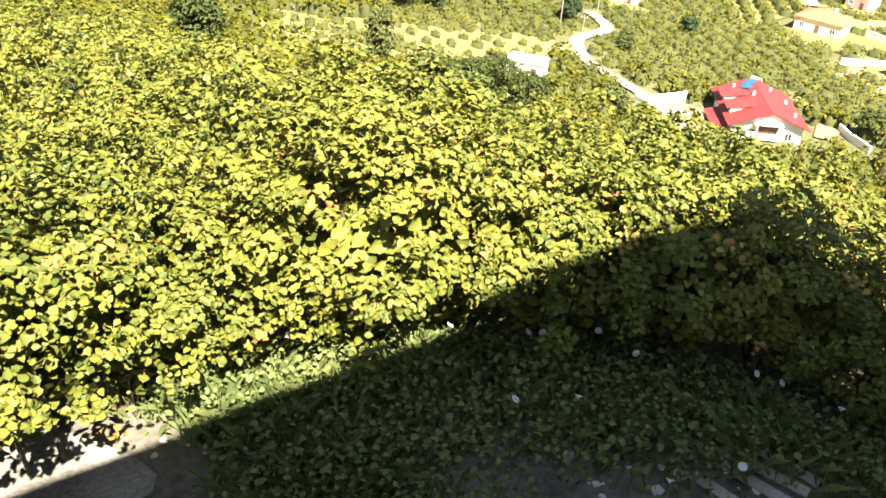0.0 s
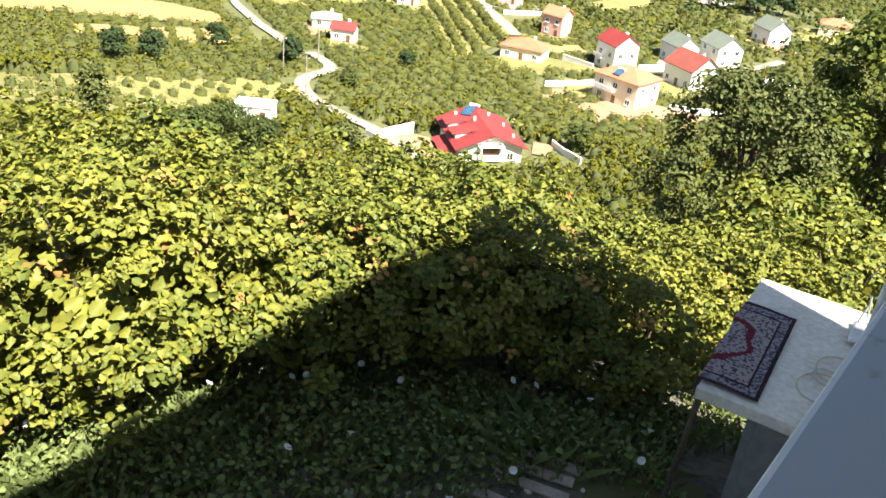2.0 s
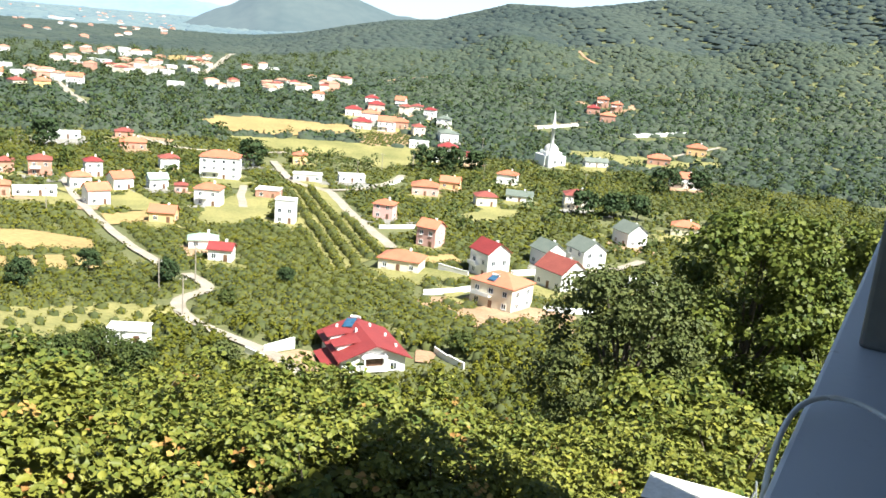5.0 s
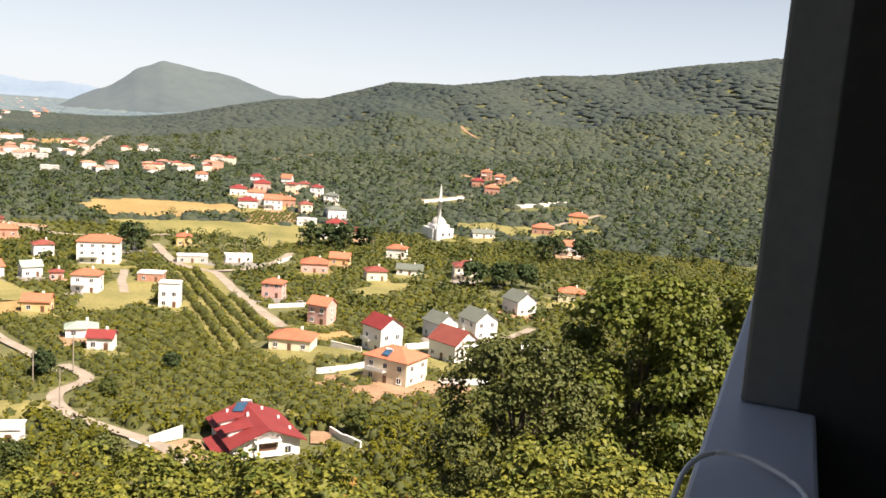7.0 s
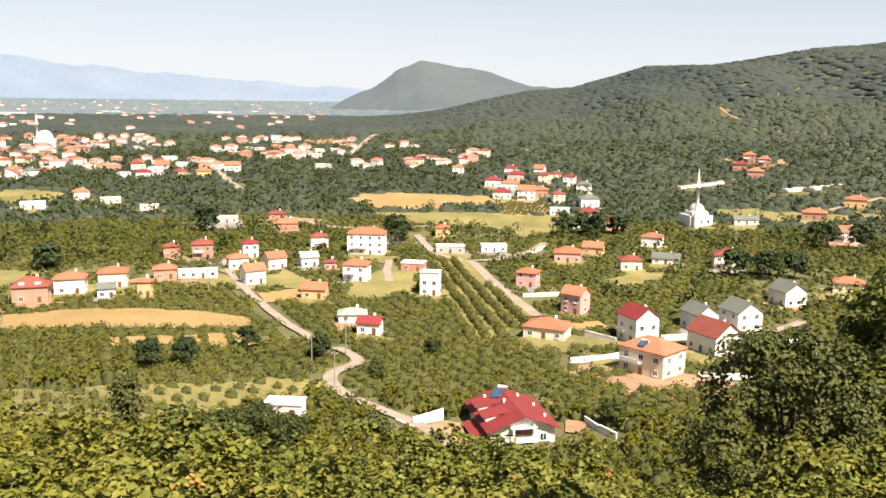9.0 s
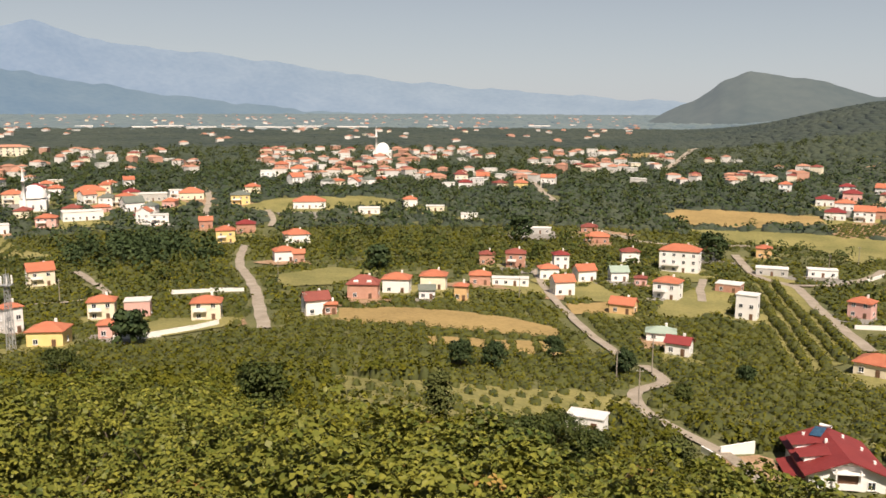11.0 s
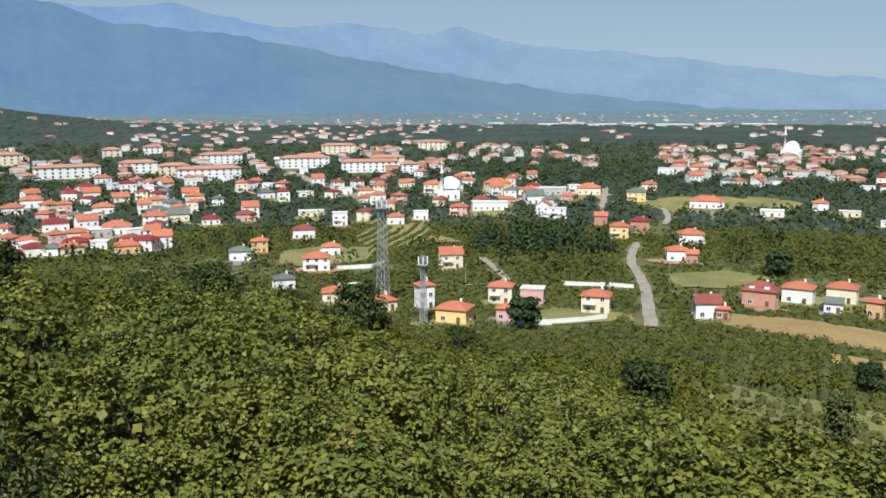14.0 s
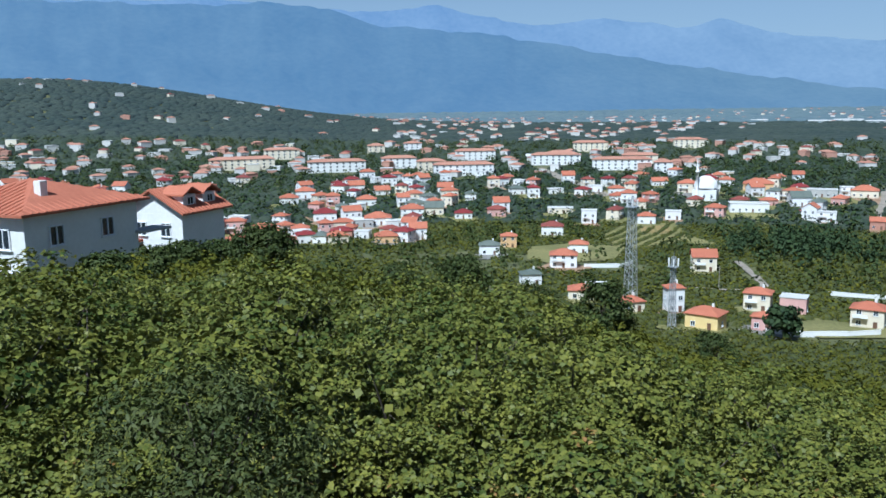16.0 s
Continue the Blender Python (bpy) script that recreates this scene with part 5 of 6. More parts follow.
def rug_material():
    m = bpy.data.materials.new("woven_rug")
    m.use_nodes = True
    n, li = m.node_tree.nodes, m.node_tree.links
    b = n["Principled BSDF"]
    b.inputs["Roughness"].default_value = 0.95
    tc = n.new("ShaderNodeTexCoord")
    mp = n.new("ShaderNodeVectorMath")
    mp.operation = "SCALE"
    mp.inputs["Scale"].default_value = 15
    li.new(tc.outputs["Object"], mp.inputs[0])
    v = n.new("ShaderNodeTexVoronoi")
    v.inputs["Scale"].default_value = 1.6
    li.new(mp.outputs[0], v.inputs["Vector"])
    ns = n.new("ShaderNodeTexNoise")
    ns.inputs["Scale"].default_value, ns.inputs["Detail"].default_value = 3.0, 6
    li.new(mp.outputs[0], ns.inputs["Vector"])
    add = n.new("ShaderNodeMath")
    li.new(v.outputs["Distance"], add.inputs[0])
    li.new(ns.outputs[0], add.inputs[1])
    r = n.new("ShaderNodeValToRGB")
    r.color_ramp.elements[0].position, r.color_ramp.elements[0].color = 0.62, (0.03, 0.035, 0.09, 1)
    r.color_ramp.elements[1].position, r.color_ramp.elements[1].color = 1.15, (0.50, 0.44, 0.42, 1)
    e = r.color_ramp.elements.new(0.80)
    e.color = (0.20, 0.10, 0.13, 1)
    e = r.color_ramp.elements.new(0.95)
    e.color = (0.32, 0.27, 0.32, 1)
    li.new(add.outputs[0], r.inputs[0])
    li.new(r.outputs[0], b.inputs["Base Color"])
    return m


def shed():
    # slab corner nearest the house front, its long side at azimuth 31.7
    a = 31.7
    m = pose(2.99, 6.79, 0, 0, 0, 90 - a)          # local x along the long side, -y to the right
    top = empty("shed", m, "low grey shed roofed by a pale concrete slab", "shed")
    bm = box_bm(2.72, 3.2, 0.14, (1.36, -1.6, SLAB - 0.14), 0.015)
    bmesh.ops.subdivide_edges(bm, edges=[e for e in bm.edges if e.calc_length() > 1], cuts=14, use_grid_fill=True)
    for v in bm.verts:
        v.co += Vector((noise.noise(v.co * 3), noise.noise(v.co * 3 + Vector((9, 0, 0))), 0.25 * noise.noise(v.co * 5))) * 0.02
    part("slab", bm, M["concrete"], top, "rough pale concrete slab")
    part("wall", box_bm(2.2, 0.14, SLAB - 0.14 + 0.6, (1.5, -0.58, -0.6), 0.01), M["shed"], top)
    part("wall", box_bm(0.14, 2.6, SLAB - 0.14 + 0.6, (0.45, -1.9, -0.6), 0.01), M["shed"], top)
    link("prop", tubes_mesh("prop", [([(0.15, 0.05, -0.3), (0.05, -0.02, 1.2), (0.12, -0.05, SLAB - 0.15)], [0.03, 0.03, 0.03])], M["bark"], 7), top, label="dark crooked timber prop")
    # rug draped over the slab's long edge
    bm = bmesh.new()
    nx, ny = 64, 40
    grid = []
    for i in range(nx + 1):
        row = []
        for j in range(ny + 1):
            px, w = 0.10 + 1.86 * i / nx, -0.28 + 0.86 * j / ny      # w < 0 hangs down outside
            wav = 0.010 * math.sin(px * 7 + w * 4) + 0.006 * math.sin(px * 17)
            if w < 0:
                row.append(bm.verts.new((px, 0.022 + 0.01 * math.sin(px * 9), SLAB + 0.02 + w)))
            else:
                row.append(bm.verts.new((px + 0.01 * math.sin(w * 9), 0.01 - w, SLAB + 0.026 + 0.5 * abs(wav))))
        grid.append(row)
    for i in range(nx):
        for j in range(ny):
            f = bm.faces.new((grid[i][j], grid[i][j + 1], grid[i + 1][j + 1], grid[i + 1][j]))
            rim = min(i, nx - 1 - i, ny - 1 - j)
            u, w = (i - nx * 0.5) / nx, (j - ny * 0.3) / (ny * 0.7)
            ring = abs(math.hypot(u * 2.6, w * 1.35 + 0.08 * math.sin(u * 25)) - 0.62) < 0.075
            f.material_index = 1 if rim < 2 or rim == 6 else 3 if rim < 6 else 2 if ring else 0
            f.smooth = True
    bmesh.ops.solidify(bm, geom=bm.faces[:], thickness=0.012)
    me = bpy.data.meshes.new("rug")
    bm.to_mesh(me)
    bm.free()
    me.materials.append(rug_material())
    me.materials.append(material("rug_border", (0.020, 0.012, 0.018), (0.06, 0.025, 0.04), 8, 0.95, 0.3, 6))
    me.materials.append(material("rug_crimson", (0.16, 0.012, 0.03), (0.26, 0.03, 0.05), 8, 0.95, 0.3, 6))
    me.materials.append(material("rug_band", (0.05, 0.04, 0.09), (0.50, 0.45, 0.47), 26, 0.95, 0.3, 3, spread=(0.44, 0.56)))
    link("rug", me, None, m, "patterned dark red and grey rug airing on the slab", "rug")
    # coil of hose
    pts = []
    for i in range(150):
        t = i / 149
        a2 = t * 6 * math.pi
        rr = 0.26 + 0.11 * math.sin(t * 11)
        pts.append((0.75 + 0.5 * t + rr * math.cos(a2), -1.15 + 0.12 * math.sin(t * 5) + rr * 0.8 * math.sin(a2), SLAB + 0.022 + 0.012 * t))
    link("hose", tubes_mesh("hose", [(pts, [0.008] * 150)], M["rope"], 6), None, m, "thin beige hose lying in loose coils", "hose")
    # bits of timber and a bent sheet
    for px, py, ln, tn in ((1.75, -1.75, 0.55, -60), (2.05, -1.95, 0.6, 25), (1.45, -2.2, 0.7, -75)):
        b = box_bm(ln, 0.07, 0.045, (0, 0, 0), 0.006)
        me = bpy.data.meshes.new("timber_offcut")
        b.to_mesh(me)
        b.free()
        me.materials.append(M["plank"])
        link("timber_offcut", me, None, m @ pose(px, py, SLAB + 0.012, 0, 0, tn), "weathered timber offcut lying on the concrete slab", "timber", "offcuts on the slab")
    vs = []
    for i in range(9):
        for j in range(6):
            vs.append((0.06 * i - 0.24, 0.05 * j - 0.12, 0.05 + 0.10 * (i / 8 - 0.4) ** 2 + 0.02 * math.sin(j)))
    fs = [(i * 6 + j, i * 6 + j + 1, (i + 1) * 6 + j + 1, (i + 1) * 6 + j) for i in range(8) for j in range(5)]
    sh = link("metal_scrap", mesh_of("metal_scrap", vs, fs, M["steel"], True), None, m @ pose(2.05, -1.25, SLAB), "bent piece of grey sheet metal", "scrap")
    sol = sh.modifiers.new("thick", "SOLIDIFY")
    sol.thickness = 0.008
    link("metal_scrap", tubes_mesh("rod", [([(2.35, -1.25, SLAB + 0.01), (2.3, -1.2, SLAB + 0.42)], [0.012, 0.012]), ([(2.3, -1.15, SLAB + 0.01), (2.28, -1.2, SLAB + 0.3)], [0.012, 0.012])], M["steel"], 6), None, m, "two grey metal rods leaning on the slab", "scrap")
    CLEAR.append((4.6, 7.4, 2.3))


shed()


# ---- plants ----
RNG = np.random.RandomState(11)


def leaf_cloud(name, pos, nrm, size, mat, six=False, aspect=0.85):
    """Leaves as small folded blades: pos, nrm n x 3, size n."""
    n = len(pos)
    rnd = RNG.normal(size=(n, 3))
    nrm = nrm / np.maximum(np.linalg.norm(nrm, axis=1, keepdims=True), 1e-6)
    u = np.cross(nrm, rnd)
    u /= np.maximum(np.linalg.norm(u, axis=1, keepdims=True), 1e-6)
    v = np.cross(nrm, u)
    s = size[:, None]
    if six:
        shape = ((-0.5, 0.0, 0.0), (-0.20, 0.42, 0.20), (0.22, 0.36, 0.22), (0.58, 0.0, -0.10), (0.22, -0.36, 0.22), (-0.20, -0.42, 0.20))
        base = np.array([[0, 3, 2, 1], [0, 5, 4, 3]])
    else:
        shape = ((-0.5, 0.0, 0.0), (0.0, 0.5 * aspect, 0.16), (0.5, 0.0, -0.08), (0.0, -0.5 * aspect, 0.16))
        base = np.array([[0, 1, 2, 3]])
    k = len(shape)
    vs = np.stack([pos + (u * a + v * b + nrm * c) * s for a, b, c in shape], 1).reshape(-1, 3)
    f = (base[None] + (np.arange(n) * k)[:, None, None]).reshape(-1, 4)
    return quick_mesh(name, vs, f, mat)


def crown_points(n, clumps, spread, height, radius, base, droop=0.38):
    """Leaf places over the boughs of a rounded crown."""
    a = RNG.rand(clumps) * 2 * np.pi
    q = RNG.rand(clumps) ** 0.6
    lat = np.sqrt(RNG.rand(clumps))
    cz = base + (height - base) * (0.10 + 0.90 * q)
    wide = radius * np.sqrt(np.clip(1 - ((cz - base) / (height - base) - 0.25) ** 2 / 0.75, 0.12, 1))
    c = np.stack([np.cos(a) * lat * wide, np.sin(a) * lat * wide, cz], 1)
    pick = RNG.randint(clumps, size=n)
    off = RNG.normal(size=(n, 3))
    off /= np.linalg.norm(off, axis=1, keepdims=True)
    p = c[pick] + off * spread * (RNG.rand(n, 1) ** 0.4) * np.array([1, 1, 0.7])
    mid = np.array([0, 0, base + (height - base) * 0.3])
    out = p - mid
    out /= np.linalg.norm(out, axis=1, keepdims=True)
    nrm = out * 0.45 + off * 0.9 + np.array([0, 0, 0.4]) + RNG.normal(size=(n, 3)) * droop
    return p, nrm, c


def bush_points(n, clumps, height, radius, lump):
    """Leaf places of a bush: sprays of leaves standing out from a shaded core."""
    d = RNG.normal(size=(clumps, 3))
    d[:, 2] = np.abs(d[:, 2]) * 1.1 - 0.32
    d /= np.linalg.norm(d, axis=1, keepdims=True)
    half = np.array([radius, radius, height * 0.5])
    c = d * half * RNG.uniform(0.66, 1.02, (clumps, 1)) + np.array([0, 0, height * 0.55])
    wide = lump * RNG.uniform(0.65, 1.25, clumps)
    pick = RNG.randint(clumps, size=n)
    off = RNG.normal(size=(n, 3)) + d[pick] * 0.9 + np.array([0, 0, 0.35])
    off /= np.linalg.norm(off, axis=1, keepdims=True)
    p = c[pick] + off * (wide[pick] * RNG.uniform(0.55, 1.0, n))[:, None] * np.array([1, 1, 0.72])
    nrm = off * 0.45 + d[pick] * 0.35 + np.array([0, 0, 0.6]) + RNG.normal(size=(n, 3)) * 0.48
    m = n // 7
    e = RNG.normal(size=(m, 3))
    e /= np.linalg.norm(e, axis=1, keepdims=True)
    inner = e * half * RNG.uniform(0.45, 0.72, (m, 1)) + np.array([0, 0, height * 0.47])
    size = np.concatenate([RNG.uniform(0.65, 1.25, n), RNG.uniform(1.5, 2.2, m)])
    return np.concatenate([p, inner]), np.concatenate([nrm, e + RNG.normal(size=(m, 3)) * 0.3]), size, c


def bush_meshes(n, leaf, six, height, radius, mat, clumps, stems=7, lump=0.42):
    p, nrm, size, c = bush_points(n, clumps, height, radius, lump)
    crown = leaf_cloud("crown", p, nrm, leaf * size, mat, six)
    runs = []
    for k in range(stems):
        tip = c[RNG.randint(len(c))]
        b = RNG.normal(size=2) * 0.22
        mid = np.array([b[0] + tip[0] * 0.35, b[1] + tip[1] * 0.35, tip[2] * 0.55])
        runs.append(([(b[0], b[1], -0.4), tuple(mid), tuple(tip)], [0.030, 0.022, 0.008]))
    return crown, tubes_mesh("stem", runs, M["bark"], 5)


CLEAR.append((*at_az(-78.0, 9.4), 2.0))
_xy = np.array([c for c in CLEAR + STRIPS])


def free(x, y, grow=0.0):
    """True where no house, road or wall stands."""
    x, y = np.asarray(x), np.asarray(y)
    ok = np.ones(x.shape, bool)
    for cx, cy, cr in _xy:
        ok &= (x - cx) ** 2 + (y - cy) ** 2 > (cr + grow) ** 2
    return ok


def in_fields(x, y):
    res = np.zeros(np.asarray(x).shape, bool)
    for _, pts in PATCHES:
        res |= inside(x, y, pts)
    return res


def jittered(r0, r1, a0, a1, step, shake=0.32):
    """Points of a shaken grid in a ring sector."""
    g = np.arange(-r1, r1 + step, step)
    x, y = [q.ravel() for q in np.meshgrid(g, g)]
    x = x + RNG.uniform(-shake, shake, x.size) * step
    y = y + RNG.uniform(-shake, shake, y.size) * step
    r, az = np.hypot(x, y), np.degrees(np.arctan2(x, y))
    k = (r > r0) & (r < r1) & (az > a0) & (az < a1)
    return x[k], y[k]


def hedge_start(az):
    """Where the hazel orchard begins, out from the eye."""
    return np.interp(az, (-100, -75, -55, -40, -30, -15, 0, 12, 20, 30, 40, 50), (7.2, 7.2, 7.2, 7.6, 8.0, 8.9, 9.5, 9.9, 10.5, 12.4, 13.4, 13))


def turned_leaves():
    """A few yellowed and rusty sprays on a bush."""
    p, nrm, size, _ = bush_points(80, 7, 2.8, 1.6, 0.26)
    return leaf_cloud("turned_leaves", p[:80], nrm[:80], 0.088 * size[:80], M["turned"], True)


def hazel_hedge():
    turned = [turned_leaves() for _ in range(4)]
    near_kinds = [bush_meshes(3900, 0.086, True, RNG.uniform(2.6, 3.0), 1.55, M["hazel"], 84, lump=0.30) for _ in range(5)]
    far_kinds = [bush_meshes(2700, 0.104, False, RNG.uniform(2.8, 3.5), 1.75, M["hazel"], 64, lump=0.34) for _ in range(5)]
    x, y = jittered(7, 34, -104, 52, 2.5, 0.36)
    r, az = np.hypot(x, y), np.degrees(np.arctan2(x, y))
    k = (r > hedge_start(az) + 1.7) & (r < 33) & free(x, y, 0.3)
    edge = np.arange(-100, 46, 8.5)
    er = hedge_start(edge) + RNG.uniform(0.5, 0.9, edge.size)
    ex, ey = er * np.sin(np.radians(edge)), er * np.cos(np.radians(edge))
    ok = free(ex, ey, -0.8)
    x, y = np.concatenate([ex[ok], x[k]]), np.concatenate([ey[ok], y[k]])
    for px, py, pr in zip(x, y, np.hypot(x, y)):
        if pr > 18 and RNG.rand() < 0.15:
            continue
        crown, stems = (near_kinds if pr < 14.5 else far_kinds)[RNG.randint(5)]
        s = RNG.uniform(0.74, 1.26) if pr > 14 else RNG.uniform(0.80, 1.08)
        m = pose(px, py, float(ground(px, py)) - 0.05, 0, 0, RNG.uniform(0, 360)) @ Matrix.Diagonal((s * 1.08, s * 1.08, s, 1))
        top = empty("hazel_bush", m, "leafy yellow-green hazel bush in a dense orchard", "bush", "hazel orchard")
        link("crown", crown, top)
        link("stem", stems, top)
        if pr < 14.5:
            link("turned_leaves", turned[RNG.randint(4)], top, label="yellowed and rusty hazel leaves")


hazel_hedge()


def hillside_orchard():
    """The orchard further down the slope, too dense to count."""
    x, y = jittered(32, 158, -112, 52, 2.9)
    r, az = np.hypot(x, y), np.degrees(np.arctan2(x, y))
    k = free(x, y, 1.0) & ~in_fields(x, y)
    x, y, r = x[k], y[k], r[k]
    g = ground(x, y)
    ps, ns, ss = [], [], []
    high, wide = RNG.uniform(2.2, 3.9, x.size), RNG.uniform(1.25, 1.8, x.size)
    for px, py, pz, pr, h, w in zip(x, y, g, r, high, wide):
        n = int(np.clip(120 * (60 / pr) ** 1.2, 40, 240))
        d = RNG.normal(size=(9, 3))
        d[:, 2] = np.abs(d[:, 2]) * 1.1 - 0.3
        d /= np.linalg.norm(d, axis=1, keepdims=True)
        half = np.array([w, w, h * 0.55])
        c = d * half * RNG.uniform(0.6, 1.0, (9, 1)) + np.array([px, py, pz + h * 0.45])
        pick = RNG.randint(9, size=n)
        off = RNG.normal(size=(n, 3)) + d[pick] * 0.8 + np.array([0, 0, 0.4])
        off /= np.linalg.norm(off, axis=1, keepdims=True)
        ps.append(c[pick] + off * (0.36 * w * RNG.uniform(0.6, 1.1, n))[:, None])
        ns.append(off * 0.5 + d[pick] * 0.4 + np.array([0, 0, 0.5]) + RNG.normal(size=(n, 3)) * 0.3)
        ss.append(np.full(n, 0.06 + 0.0040 * pr) * RNG.uniform(0.7, 1.3, n))
    # opaque domes added inside the bushes to block light and darken gaps
    dome_field("hazel_slope_mass", x, y, wide * 0.82, high * 0.78, M["valley_core"], "dark domes for the shade inside the slope's hazel bushes")
    me = leaf_cloud("hazel_slope", np.concatenate(ps), np.concatenate(ns), np.concatenate(ss), M["hazel_far"])
    link("hazel_slope", me, label="dense hazel orchard covering the lower slope", category="orchard", kind="stuff")


def blob_field(name, x, y, wide, high, mat, label, n, leaf):
    """Many small crowns as one mass of leafy clumps."""
    g = ground(x, y)
    m = len(x)
    d = RNG.normal(size=(m, n, 3))
    d[:, :, 2] = np.abs(d[:, :, 2]) - 0.12
    d /= np.linalg.norm(d, axis=2, keepdims=True)
    scale = np.stack([wide, wide, high * 0.68], 1)[:, None, :]
    p = d * scale * RNG.uniform(0.75, 1.08, (m, n, 1)) + np.stack([x, y, g + high * 0.32], 1)[:, None, :]
    nr = d + RNG.normal(size=d.shape) * 0.35 + np.array([0, 0, 0.35])
    s = (leaf * wide[:, None] * RNG.uniform(0.7, 1.3, (m, n))).ravel()
    me = leaf_cloud(name, p.reshape(-1, 3), nr.reshape(-1, 3), s, mat, aspect=1.0)
    link(name, me, label=label, category="trees", kind="stuff")


def dome_field(name, x, y, wide, high, mat, label):
    """Far tree crowns as small uneven domes in one mass."""
    g = ground(x, y)
    m, k = len(x), 6
    a = np.arange(k) * 2 * np.pi / k
    rings = []
    for rad, up in ((1.0, 0.0), (0.80, 0.66)):
        wob = RNG.uniform(0.72, 1.2, (m, k))
        rings.append(np.stack([x[:, None] + np.cos(a) * rad * wide[:, None] * wob, y[:, None] + np.sin(a) * rad * wide[:, None] * wob, g[:, None] + high[:, None] * up * RNG.uniform(0.85, 1.15, (m, k))], -1))
    tip = np.stack([x, y, g + high], -1)[:, None, :]
    vs = np.concatenate(rings + [tip], 1)
    per = 2 * k + 1
    f = []
    for i in range(1):
        for j in range(k):
            f.append((i * k + j, i * k + (j + 1) % k, (i + 1) * k + (j + 1) % k, (i + 1) * k + j))
    for j in range(0, k - 1, 2):
        f.append((k + j, k + j + 1, k + (j + 2) % k, 2 * k))
    f = np.array(f)
    fs = (f[None] + (np.arange(m) * per)[:, None, None]).reshape(-1, 4)
    me = quick_mesh(name, vs.reshape(-1, 3), fs, mat)
    me.polygons.foreach_set("use_smooth", [True] * len(me.polygons))
    link(name, me, label=label, category="trees", kind="stuff")


hillside_orchard()


def valley_plants():
    # orchards of the valley floor
    x, y = jittered(156, 470, -150, 90, 4.0, 0.2)
    x, y = x * 0.906 - y * 0.423, x * 0.423 + y * 0.906      # rows run across the valley
    _az = np.degrees(np.arctan2(x, y))
    k = free(x, y, 0.6) & ~in_fields(x, y) & (_az > -104) & (_az < 48)
    x, y = x[k], y[k]
    # rough grass shows between some plots
    plot = np.sin(x * 0.021 + 1.3) * np.sin(y * 0.026 + 0.4) + 0.35 * np.sin(x * 0.06 - y * 0.05)
    k = (plot > -0.62) | (RNG.rand(x.size) < 0.35) | (np.hypot(x, y) < 250)
    x, y = x[k], y[k]
    wide, high = RNG.uniform(1.9, 2.8, x.size), RNG.uniform(1.5, 2.4, x.size)
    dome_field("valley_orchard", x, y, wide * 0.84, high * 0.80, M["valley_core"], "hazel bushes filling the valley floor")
    near = np.hypot(x, y) < 255
    blob_field("valley_orchard_leaves", x[near], y[near], wide[near], high[near], M["hazel_far"], "outer leaves of the valley hazel bushes", 46, 0.205)
    blob_field("valley_orchard_leaves", x[~near], y[~near], wide[~near], high[~near], M["hazel_far"], "outer leaves of the further hazel bushes", 15, 0.36)
    # bushes in rows on the meadows
    xs, ys, big = [], [], []
    for n, lane, gap, az, size in ROWS:
        pts = PATCHES[n][1]
        a = np.array(pts)
        c, reach = a.mean(0), np.ptp(a, 0).max()
        u, w = [q.ravel() for q in np.meshgrid(np.arange(-reach, reach, lane), np.arange(-reach, reach, gap))]
        ca, sa = math.cos(radians(az)), math.sin(radians(az))
        gx, gy = c[0] + u * ca + w * sa, c[1] - u * sa + w * ca
        k = inside(gx, gy, pts) & free(gx, gy, 0.5)
        xs.append(gx[k] + RNG.uniform(-0.4, 0.4, k.sum()))
        ys.append(gy[k] + RNG.uniform(-0.4, 0.4, k.sum()))
        big.append(np.full(k.sum(), size))
    x, y = np.concatenate(xs), np.concatenate(ys)
    big = np.concatenate(big)
    wide, high = RNG.uniform(1.0, 1.6, x.size) * big, RNG.uniform(1.6, 2.4, x.size) * big
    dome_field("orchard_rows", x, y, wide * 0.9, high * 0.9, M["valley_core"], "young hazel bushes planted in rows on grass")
    blob_field("orchard_row_leaves", x, y, wide, high, M["hazel_far"], "outer leaves of the planted hazel rows", 26, 0.33)
    # garden and wayside trees
    x, y = jittered(265, 930, -100, 48, 11.5, 0.6)
    k = free(x, y, 2.0) & ~in_fields(x, y) & (RNG.rand(x.size) < np.clip((np.hypot(x, y) - 180) / 300, 0.03, 0.75) * np.where((np.degrees(np.arctan2(x, y)) > 2) & (np.hypot(x, y) > 520), 0.25, 1.0))
    x, y = x[k], y[k]
    blob_field("village_trees", x, y, RNG.uniform(2.0, 3.9, x.size), RNG.uniform(4.0, 8.5, x.size), M["broad"], "broadleaf trees among the village gardens", 34, 0.40)
    # woods and orchards beyond the village
    x, y = jittered(465, 960, -104, 48, 6.4, 0.6)
    k = free(x, y, 1.0) & ~in_fields(x, y)
    x, y = x[k], y[k]
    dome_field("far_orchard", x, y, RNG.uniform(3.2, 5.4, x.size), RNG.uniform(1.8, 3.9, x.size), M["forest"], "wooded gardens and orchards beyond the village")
    k = (np.hypot(x, y) < 760)
    blob_field("far_orchard_leaves", x[k], y[k], RNG.uniform(2.4, 4.4, k.sum()), RNG.uniform(2.8, 5.0, k.sum()), M["conifer"], "leafy tops of the wooded gardens beyond the village", 9, 0.5)
    for a0, a1, step in ((-12, 48, 10.0), (-104, -66, 9.0), (-66, -12, 15.0)):
        x, y = jittered(950, 1760, a0, a1, step, 0.7)
        k = free(x, y, 4.0) & ~in_fields(x, y)
        x, y = x[k], y[k]
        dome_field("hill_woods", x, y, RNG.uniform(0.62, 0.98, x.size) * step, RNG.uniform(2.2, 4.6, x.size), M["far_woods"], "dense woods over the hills")
